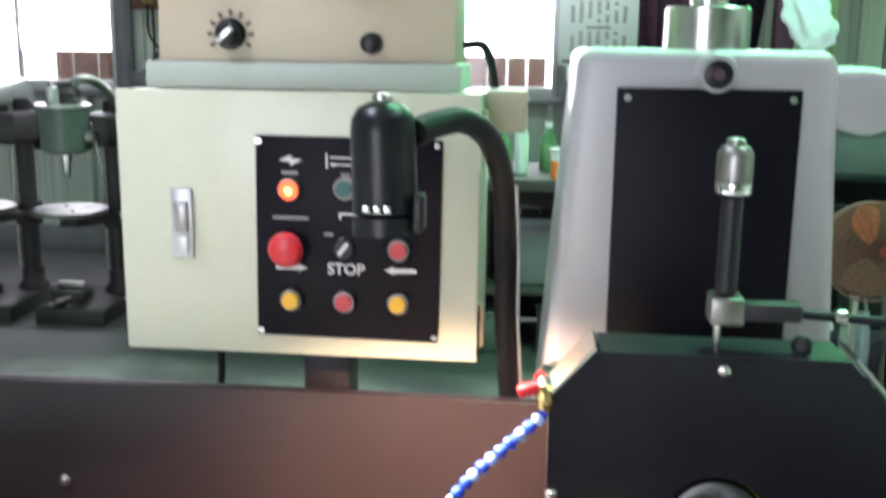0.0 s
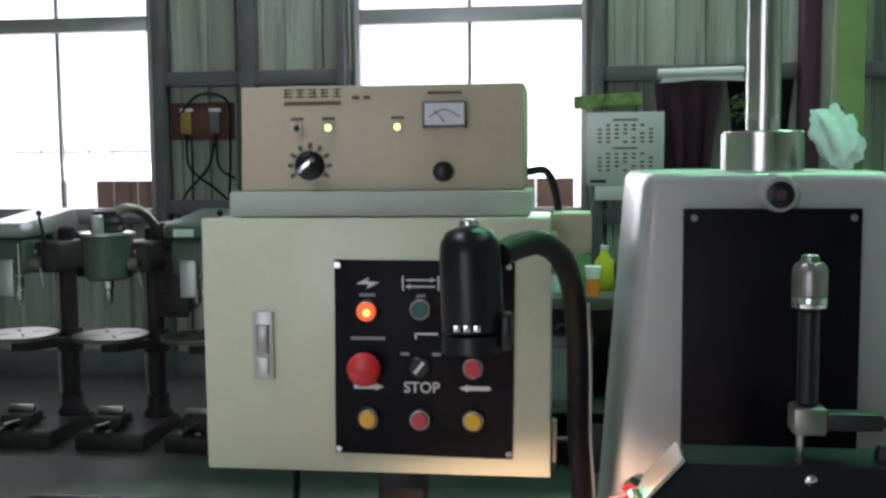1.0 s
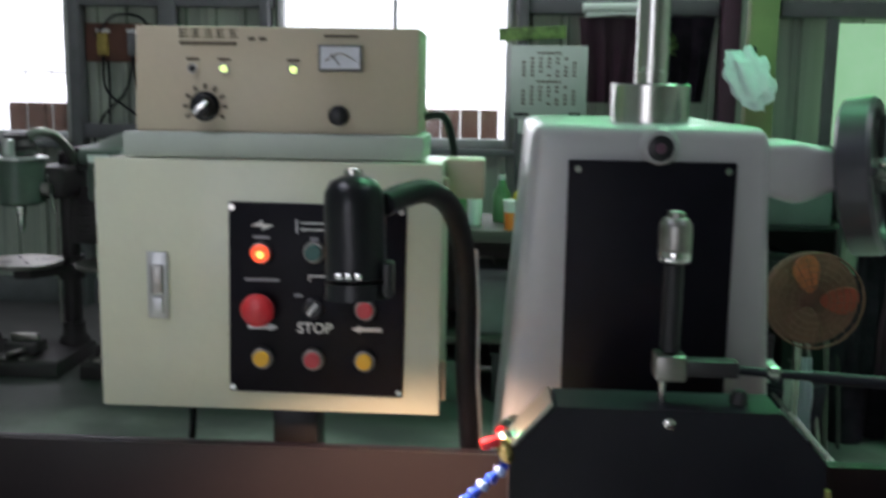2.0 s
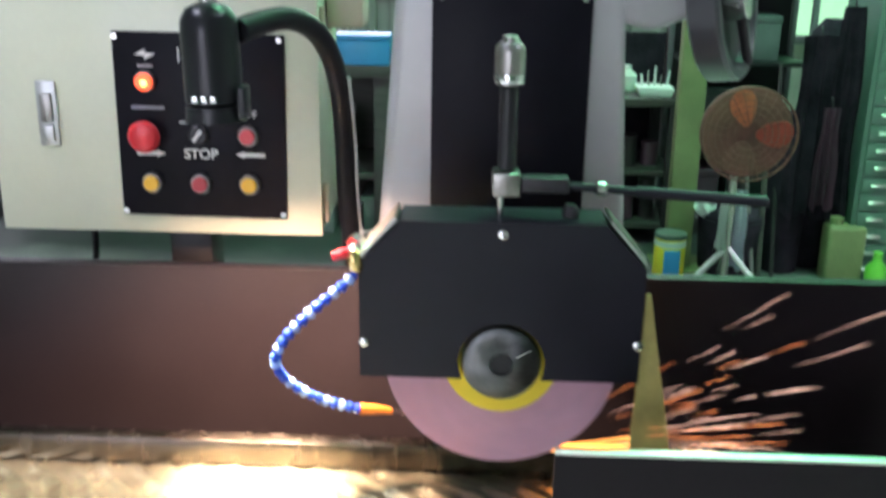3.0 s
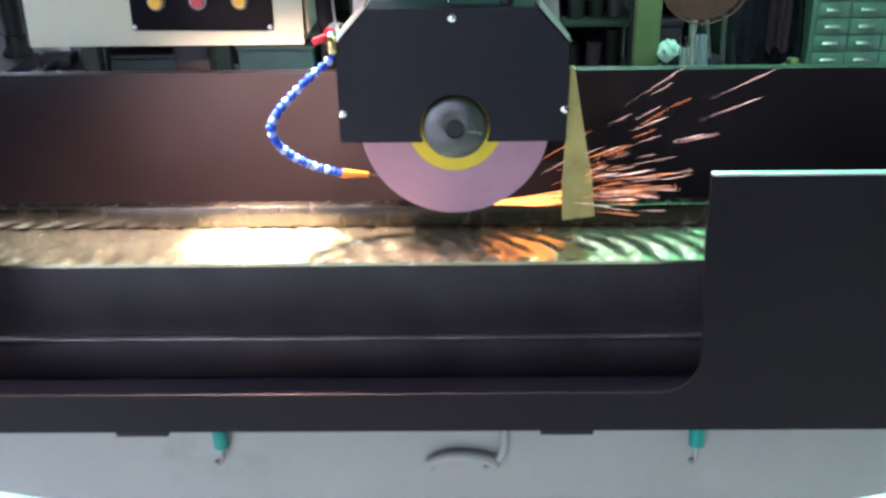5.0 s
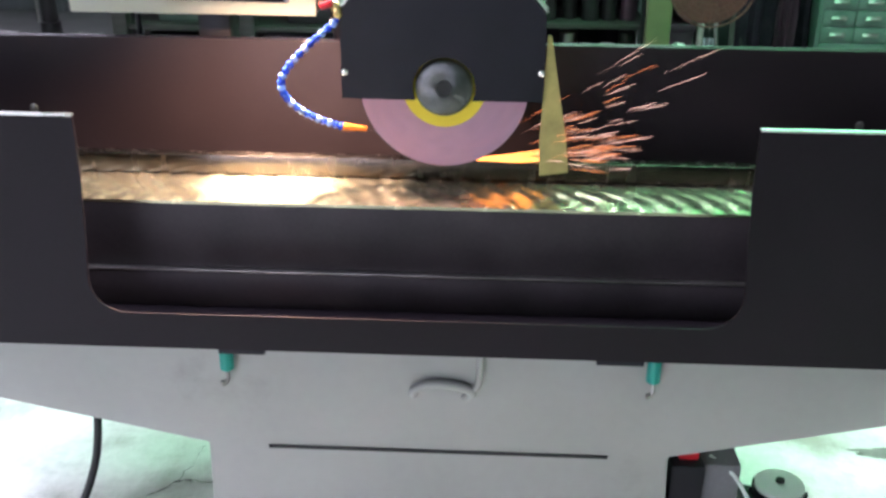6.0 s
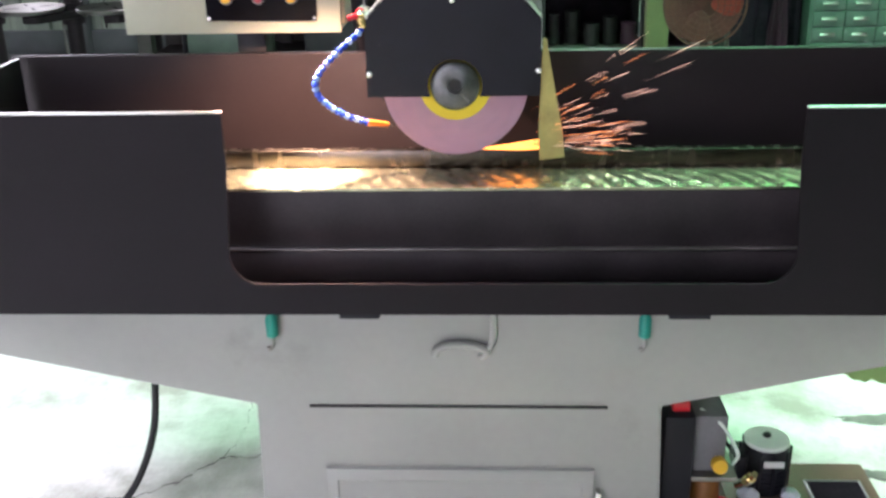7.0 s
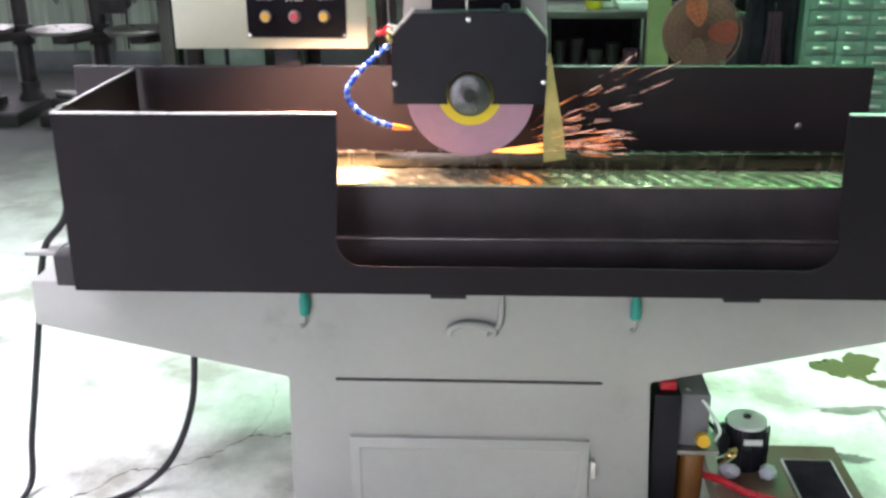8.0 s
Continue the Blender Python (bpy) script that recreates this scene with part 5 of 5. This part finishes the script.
    for z in (0.12, 0.5, 0.88, 1.26):
        part("shelf", box(0.99, 1.58, 3.93, 4.275, z, z + 0.025, 0.003), M_darkiron, rk)
    for x in (0.975, 1.595):
        for y in (3.94, 4.27):
            part("upright", box(x - 0.014, x + 0.014, y - 0.015, y + 0.015, 0, 1.35, 0.002), M_girt, rk)
    for x, z, w, h, mt in ((1.12, 0.1455, 0.2, 0.2, M_purple), (1.40, 0.1455, 0.28, 0.26, M_darkiron), (1.15, 0.5255, 0.22, 0.24, M_darkiron), (1.42, 0.5255, 0.2, 0.18, M_greenpaint), (1.25, 0.9055, 0.4, 0.22, M_girt)):
        bx = thing("storage_box", "dark storage box on the steel rack", "box", (x, 4.1, z))
        part("shell", box(-w / 2, w / 2, -0.13, 0.13, 0, h - 0.04, 0.006), mt, bx)
        part("lid", box(-w / 2 - 0.004, w / 2 + 0.004, -0.134, 0.134, h - 0.0395, h, 0.006), mt, bx)
    ps = thing("steel_post", "olive green painted square steel post", "post")
    part("shaft", box(0.865, 0.985, 3.40, 3.47, 0.012, 4.6, 0.006), M_olive, ps)
    part("base_plate", box(0.815, 1.055, 3.34, 3.59, 0, 0.0115, 0.002), M_olive, ps)


def right_side():
    f = thing("pedestal_fan", "old rusty pedestal fan with orange blades", "fan", (1.06, 2.95, 0))
    cz = 0.745
    for r in (0.19, 0.165, 0.14, 0.115, 0.09, 0.06):
        part("guard_ring", bmesh_ring(r, 0.0045 if r > 0.18 else 0.0016), M_rust, f, "", pose(0, -0.05, cz, 90, 0, 0))
    for k in range(24):
        a = 2 * math.pi * k / 24
        part("guard_wire", tube([(0.05 * math.cos(a), -0.075, cz + 0.05 * math.sin(a)), (0.15 * math.cos(a), -0.07, cz + 0.15 * math.sin(a)), (0.19 * math.cos(a), -0.045, cz + 0.19 * math.sin(a))], 0.0014, 6, 3), M_rust, f)
    part("rear_shell", lathe([(0.186, 0), (0.186, 0.02), (0.12, 0.06), (0.06, 0.08)], (0, 0.0, cz), (0, 1, 0), 36), M_rust, f)
    for k in range(3):
        bm = prism([(0.105 + 0.075 * math.cos(q), 0.062 * math.sin(q) * (1 + 0.3 * math.cos(q))) for q in [2 * math.pi * j / 18 for j in range(18)]], "y", -0.003, 0.003)
        part("blade", bm, (M_orangerust, M_rustred, M_rust)[k], f, "dusty blade", pose(0, -0.025, cz, 0, -105 + 105 * k, 0) @ pose(0, 0, 0, 25, 0, 0))
    part("motor", lathe([(0.06, 0), (0.07, 0.02), (0.06, 0.13), (0.03, 0.15)], (0, 0.0805, cz), (0, 1, 0), 24), M_darkiron, f)
    part("pole", rod((0, 0.12, 0.05), (0, 0.12, 0.64), 0.018, 14), M_dullsteel, f)
    for a in (80, 200, 320):
        part("leg", tube([(0, 0.12, 0.22), (0.16 * math.cos(radians(a)), 0.12 + 0.16 * math.sin(radians(a)), 0.08), (0.26 * math.cos(radians(a)), 0.12 + 0.26 * math.sin(radians(a)), 0.014)], 0.014, 8), M_alu, f)
    c = thing("drawer_cabinet", "tall green steel cabinet of many small drawers", "drawer cabinet", (1.655, 3.27, 0))
    part("carcass", box(0, 0.98, 0.012, 0.42, 0, 1.85, 0.004), M_cabgreen, c)
    for r in range(23):
        for k in range(6):
            x, z = 0.02 + k * 0.158, 0.03 + r * 0.078
            d = part("drawer", box(x, x + 0.152, 0.0, 0.0115, z, z + 0.071, 0.003), M_cabgreen, c)
            part("label_holder", prism([(-0.0005, z + 0.026), (-0.014, z + 0.030), (-0.014, z + 0.034), (-0.004, z + 0.044), (-0.0005, z + 0.044)], "x", x + 0.040, x + 0.112, 0.001), M_dullsteel, d)
    p = thing("paint_can", "white paint can with blue and yellow bands", "paint can", (0.86, 3.28, 0))
    part("body", lathe([(0.068, 0), (0.07, 0.004), (0.07, 0.19), (0.068, 0.195)], (0, 0, 0), (0, 0, 1), 28), M_yellow, p)
    part("label_band", box(-0.036, 0.036, -0.076, -0.060, 0.012, 0.15, 0.002), M_bluebox, p)
    part("lid", lathe([(0.072, 0), (0.072, 0.02), (0.062, 0.022)], (0, 0, 0.1955), (0, 0, 1), 28), M_greenpaint, p)
    part("pale_band", lathe([(0.0702, 0), (0.0712, 0.001), (0.0712, 0.028), (0.0702, 0.029)], (0, 0, 0.158), (0, 0, 1), 28), M_strip, p)
    q = thing("canister", "yellowish plastic canister on the floor", "canister", (1.64, 3.3, 0))
    part("body", box(-0.085, 0.085, -0.06, 0.06, 0.0, 0.27, 0.02, 3), M_olive, q)
    part("neck", lathe([(0.03, 0), (0.03, 0.03)], (-0.04, 0, 0.2705), (0, 0, 1), 16), M_olive, q)
    # drum and bottle are dark fillers added where dark clothes hang
    for x, y, w, h, m2, nm, lb in ((1.16, 3.42, 0.30, 0.30, M_darkmatt, "bucket", "dark bucket behind the fan stand"), (1.40, 3.45, 0.2, 0.75, M_darkmatt, "scrap_drum", "dark narrow drum filling in for hung clothes"), (1.56, 3.55, 0.22, 1.15, M_darkmatt, "gas_bottle", "dark upright bottle filling in for hung clothes")):
        k = thing(nm, lb, nm.replace("_", " "), (x, y, 0))
        part("body", lathe([(w * 0.42, 0), (w * 0.45, 0.01), (w * 0.5, h * 0.85), (w * 0.42, h * 0.95), (w * 0.2, h)], (0, 0, 0), (0, 0, 1), 24), m2, k)
        part("rim", bmesh_ring(w * 0.46, 0.008), m2, k, "", pose(0, 0, h * 0.9))
    rg = thing("white_rag", "pale crumpled rag on the bucket", "rag", (0, 0, 0))
    bm = bmesh.new()
    bmesh.ops.create_icosphere(bm, subdivisions=3, radius=1.0)
    for v in bm.verts:
        v.co *= 1 + 0.5 * noise.noise(v.co * 2.1)
        v.co = Vector((1.03 + v.co.x * 0.05, 3.4 + v.co.y * 0.05, 0.32 + v.co.z * 0.05))
    part("cloth", bm, M_paper, rg)
    for x, y, z, w, h, mt, seed, lb in ((1.43, 3.30, 1.10, 0.17, 0.80, M_darkmatt, 2, "dark work apron hanging beside the drawer cabinet"), (1.57, 3.34, 1.22, 0.15, 0.95, M_darkmatt, 5, "dark jacket hanging beside the drawer cabinet"),
                                        (1.50, 3.26, 0.80, 0.09, 0.45, M_purple, 9, "dark red rag hanging beside the fan"), (1.115, 3.12, 0.46, 0.075, 0.36, M_bag, 4, "pale blue rag hanging under the fan"), (1.03, 3.05, 0.42, 0.05, 0.22, M_paper, 6, "white rag hanging under the fan")):
        cl = thing("hanging_rag", lb, "cloth")
        bm = bmesh.new()
        g = [[bm.verts.new((x + (i / 8 - 0.5) * w * (0.75 + 0.4 * j / 9 + 0.1 * math.sin(j + seed)), y + 0.018 * math.sin(i * 1.9 + seed) * (0.4 + j / 9), z - h * j / 9 + 0.02 * math.sin(i * 1.3 + seed) * (j > 7)))
              for i in range(9)] for j in range(10)]
        for a, b in zip(g, g[1:]):
            for i in range(8):
                bm.faces.new((a[i], a[i + 1], b[i + 1], b[i]))
        bmesh.ops.solidify(bm, geom=bm.faces[:], thickness=0.005)
        part("cloth", bm, mt, cl)
        part("hanger", tube([(x, y + 0.002, z - 0.005), (x, y + 0.01, z + 0.03), (x + 0.01, y + 0.05, z + 0.035)], 0.004, 6), M_darkiron, cl)
    bottle(1.74, 3.14, 0.0, 0.045, 0.19, M_lime, "spray_bottle", "lime green plastic bottle by the drawer cabinet", M_lime)
    for k, (xa, xb, h, mt) in enumerate(((1.24, 1.20, 0.62, M_dullsteel), (1.27, 1.30, 0.80, M_wood), (1.34, 1.33, 0.95, M_casting), (0.93, 0.90, 0.40, M_dullsteel))):
        st = thing("bar_offcut", "steel bar offcut leaning behind the fan", "bar")
        part("bar", rod((xa, 3.25 + 0.03 * k, 0.0), (xb, 3.50, h), 0.010 + 0.003 * (k % 2), 8), mt, st)
    # coolant unit on the floor beside the pedestal
    u = thing("coolant_unit", "coolant tank and pump motor on the floor beside the base", "coolant unit")
    part("tank", box(0.61, 0.96, -0.16, 0.20, 0.0, 0.06, 0.004), M_browntank, u)
    part("tank_lid", box(0.805, 0.925, -0.14, 0.115, 0.0605, 0.068, 0.003), M_darkmatt, u, "black tank lid")
    mt = part("pump_motor", lathe([(0.045, 0), (0.052, 0.006), (0.052, 0.11), (0.046, 0.122), (0.02, 0.126)], (0.700, 0.105, 0.0605), (0, 0, 1), 28), M_black, u)
    part("fan_cover", lathe([(0.049, 0), (0.050, 0.010), (0.03, 0.014)], (0.700, 0.105, 0.182), (0, 0, 1), 28), M_paper, mt)
    part("cover_nut", lathe([(0.010, 0), (0.010, 0.006), (0.005, 0.008)], (0.700, 0.105, 0.1965), (0, 0, 1), 6), M_darkiron, mt)
    part("terminal_box", box(0.625, 0.651, 0.065, 0.135, 0.10, 0.165, 0.004), M_black, mt)
    for k in range(5):
        part("cooling_fin", lathe([(0.0525, 0), (0.055, 0.001), (0.055, 0.003), (0.0525, 0.004)], (0.700, 0.105, 0.075 + 0.012 * k), (0, 0, 1), 28), M_black, mt)
    part("rating_plate", box(0.682, 0.728, 0.0435, 0.0465, 0.150, 0.166, 0.001), M_white, mt)
    part("red_pipe", tube([(0.585, 0.03, 0.075), (0.62, 0.0, 0.080), (0.67, -0.04, 0.075), (0.74, -0.08, 0.074)], 0.010, 10), M_red, u, "red plastic pipe")
    for x, y, r in ((0.655, 0.045, 0.024), (0.745, 0.040, 0.020)):
        bm = bmesh.new()
        bmesh.ops.create_icosphere(bm, subdivisions=3, radius=1.0)
        for v in bm.verts:
            v.co *= 1 + 0.35 * noise.noise(v.co * 1.9 + Vector((x * 40, 0, 0)))
            v.co = Vector((x + v.co.x * r, y + v.co.y * r, 0.078 + v.co.z * 0.017))
        part("rag_wad", bm, M_bag, u, "pale wad of rag at the motor foot")
    for k, (x, y, z, h) in enumerate(((0.628, 0.050, 0.100, 0.05), (0.642, 0.035, 0.120, 0.06), (0.612, 0.075, 0.150, 0.03))):
        part("pipe_fitting", lathe([(0.008, 0), (0.012, 0.004), (0.012, h * 0.6), (0.008, h * 0.65), (0.008, h)], (x, y, z), (0.4 - 0.3 * k, -0.5, 0.6), 10), (M_steel, M_brass, M_chrome)[k], u)
    part("lid_rim", tube([(0.803, -0.142, 0.066), (0.927, -0.142, 0.066), (0.927, 0.117, 0.066), (0.803, 0.117, 0.066), (0.803, -0.142, 0.066)], 0.004, 6, 1), M_alu, u)
    for k in range(10):
        a = radians(36 * k)
        part("tie_bar", box(-0.004, 0.004, -0.0585, -0.0535, 0.070, 0.176, 0.001), M_black, mt, m=pose(0.700, 0.105, 0, 0, 0, 36 * k + 10))
    part("pump_cable", tube([(0.632, 0.13, 0.14), (0.60, 0.16, 0.17), (0.57, 0.14, 0.20), (0.53, 0.10, 0.22)], 0.005, 8), M_rubber, u)
    h = thing("lubricator", "black lubricator with an amber bowl beside the pedestal", "lubricator")
    part("body", box(0.436, 0.50, -0.06, 0.10, 0.0, 0.345, 0.004), M_black, h)
    part("head", box(0.5005, 0.575, -0.03, 0.10, 0.19, 0.33, 0.006), M_girt, h)
    part("bracket", box(0.5005, 0.60, -0.05, 0.10, 0.178, 0.1895, 0.002), M_dullsteel, h)
    part("bowl", lathe([(0.030, 0), (0.036, 0.02), (0.036, 0.165), (0.034, 0.17)], (0.545, 0.02, 0.006), (0, 0, 1), 24), M_amber, h, "amber oil bowl")
    part("knob", lathe([(0.016, 0), (0.018, 0.01), (0.016, 0.025)], (0.560, -0.032, 0.215), (0, -1, 0.2), 20), M_btnyellow, h, "yellow-orange knob")
    part("cap", box(0.452, 0.490, -0.04, 0.0, 0.3455, 0.368, 0.004), M_red, h, "red cap")
    part("hose", tube([(0.52, 0.0, 0.33), (0.56, -0.03, 0.31), (0.60, -0.03, 0.24), (0.60, 0.0, 0.19)], 0.004, 8), M_paper, h)


def floor_cables():
    for pts in ([(-0.93, 0.06, 0.95), (-0.955, 0.05, 0.75), (-1.02, 0.05, 0.66), (-1.05, 0.05, 0.55), (-1.075, 0.05, 0.42), (-1.12, 0.02, 0.15), (-1.13, -0.02, 0.02), (-1.16, -0.20, 0.012), (-1.3, -0.5, 0.012)],
                [(-0.690, 0.10, 0.52), (-0.693, 0.08, 0.38), (-0.71, 0.06, 0.22), (-0.77, 0.03, 0.08), (-0.86, -0.01, 0.012), (-0.98, -0.10, 0.012), (-1.25, -0.25, 0.012)]):
        c = thing("power_cable", "black power cable hanging to the floor", "cable")
        part("sheath", tube(pts, 0.0085, 10), M_rubber, c)


# ---- sparks ----
def streak(a, b, r):
    a, b = Vector(a), Vector(b)
    d = (b - a).normalized()
    u = d.orthogonal().normalized()
    w = d.cross(u)
    bm = bmesh.new()
    tail, tip = bm.verts.new(a), bm.verts.new(b)
    ring = [bm.verts.new(a.lerp(b, 0.72) + r * (math.cos(q) * u + math.sin(q) * w)) for q in (0.0, 1.257, 2.513, 3.770, 5.027)]
    for k in range(5):
        bm.faces.new((tail, ring[(k + 1) % 5], ring[k]))
        bm.faces.new((tip, ring[k], ring[(k + 1) % 5]))
    return bm


def spark_spray(seed, n, low, high, reach):
    """Streaks that leave the contact of wheel and bar between the angles low and high, out to the reach."""
    t = thing("spark_spray", "fan of fine orange sparks flying off the grinding wheel", "sparks", (0.04, 0.050, 0.900), "sparks")
    rnd = random.Random(seed)
    for k in range(n):
        f = rnd.random()
        a = radians(low + (high - low) * f)
        d0 = 0.10 + (reach - 0.10) * rnd.random() ** 1.5
        ln = rnd.uniform(0.040, 0.100) * (1.35 if rnd.random() < 0.25 else 0.85)
        yaw = rnd.uniform(-0.28, 0.10)
        u = Vector((math.cos(a), yaw, math.sin(a)))
        a2 = a + rnd.uniform(-0.10, 0.06)
        w = Vector((math.cos(a2), yaw, math.sin(a2)))
        p = u * d0
        part("spark", streak(p, p + w * ln, rnd.uniform(0.00018, 0.00036)), M_sparkpale if rnd.random() < 0.35 + 1.2 * d0 else M_spark, t)
    return t


def spark_jet():
    t = thing("spark_jet", "dense yellow-orange jet of sparks at the wheel", "sparks", (0.03, 0.050, 0.898), "sparks")
    rnd = random.Random(9)
    for k in range(60):
        a = radians(rnd.uniform(0.3, 8.5))
        u = Vector((math.cos(a), rnd.uniform(-0.12, 0.03), math.sin(a)))
        d0, ln = rnd.uniform(0, 0.06), rnd.uniform(0.04, 0.13)
        part("streak", streak(u * d0, u * (d0 + ln), rnd.uniform(0.0005, 0.0014)), M_sparkhot, t)
    return t


def motions():
    walk(TABLE, [(t, pose(-1.36 + 0.138 * t, 0, 0)) for t in (0.0, 2.0, 4.0, 6.0, 8.0)])
    n = 80
    walk(WHEEL, [(8.0 * k / n, pose(0.003, 0, 1.038, 0, 74.0 * k, 0)) for k in range(n + 1)])
    rnd = random.Random(4)
    for s, mid in zip(SPRAYS, (0.07, 0.21, 0.40, 0.50, 0.44)):
        rows = []
        for k in range(n + 1):
            out = rnd.uniform(-0.018, 0.026)
            rows.append((8.0 * k / n, pose(0.04 + out * math.cos(mid), 0.050, 0.900 + out * math.sin(mid), 0, rnd.uniform(-0.12, 0.12), 0)))
        walk(s, rows)
    walk(JET, [(8.0 * k / n, pose(0.03 + rnd.uniform(-0.006, 0.006), 0.050, 0.898, 0, rnd.uniform(-0.1, 0.1), 0)) for k in range(n + 1)])


hall()
machine_base()
TABLE = moving_table()
WHEEL = wheel()
wheel_guard()
dresser()
column()
cabinet()
power_supply()
work_lamp()
coolant_hose()
drill_press(-3.24, 1, "old drill press with a pale belt cover by the wall")
drill_press(-2.72, 0, "old green drill press with a round table by the wall")
drill_press(-2.22, 2, "dark green drill press partly behind the control cabinet")
wall_things()
benches()
right_side()
floor_cables()
SPRAYS = [spark_spray(11, 24, 0.6, 10, 0.25), spark_spray(12, 24, 5, 20, 0.27), spark_spray(13, 16, 14, 33, 0.31), spark_spray(15, 8, 22, 36, 0.30), spark_spray(14, 5, 20, 31, 0.42)]
JET = spark_jet()
motions()
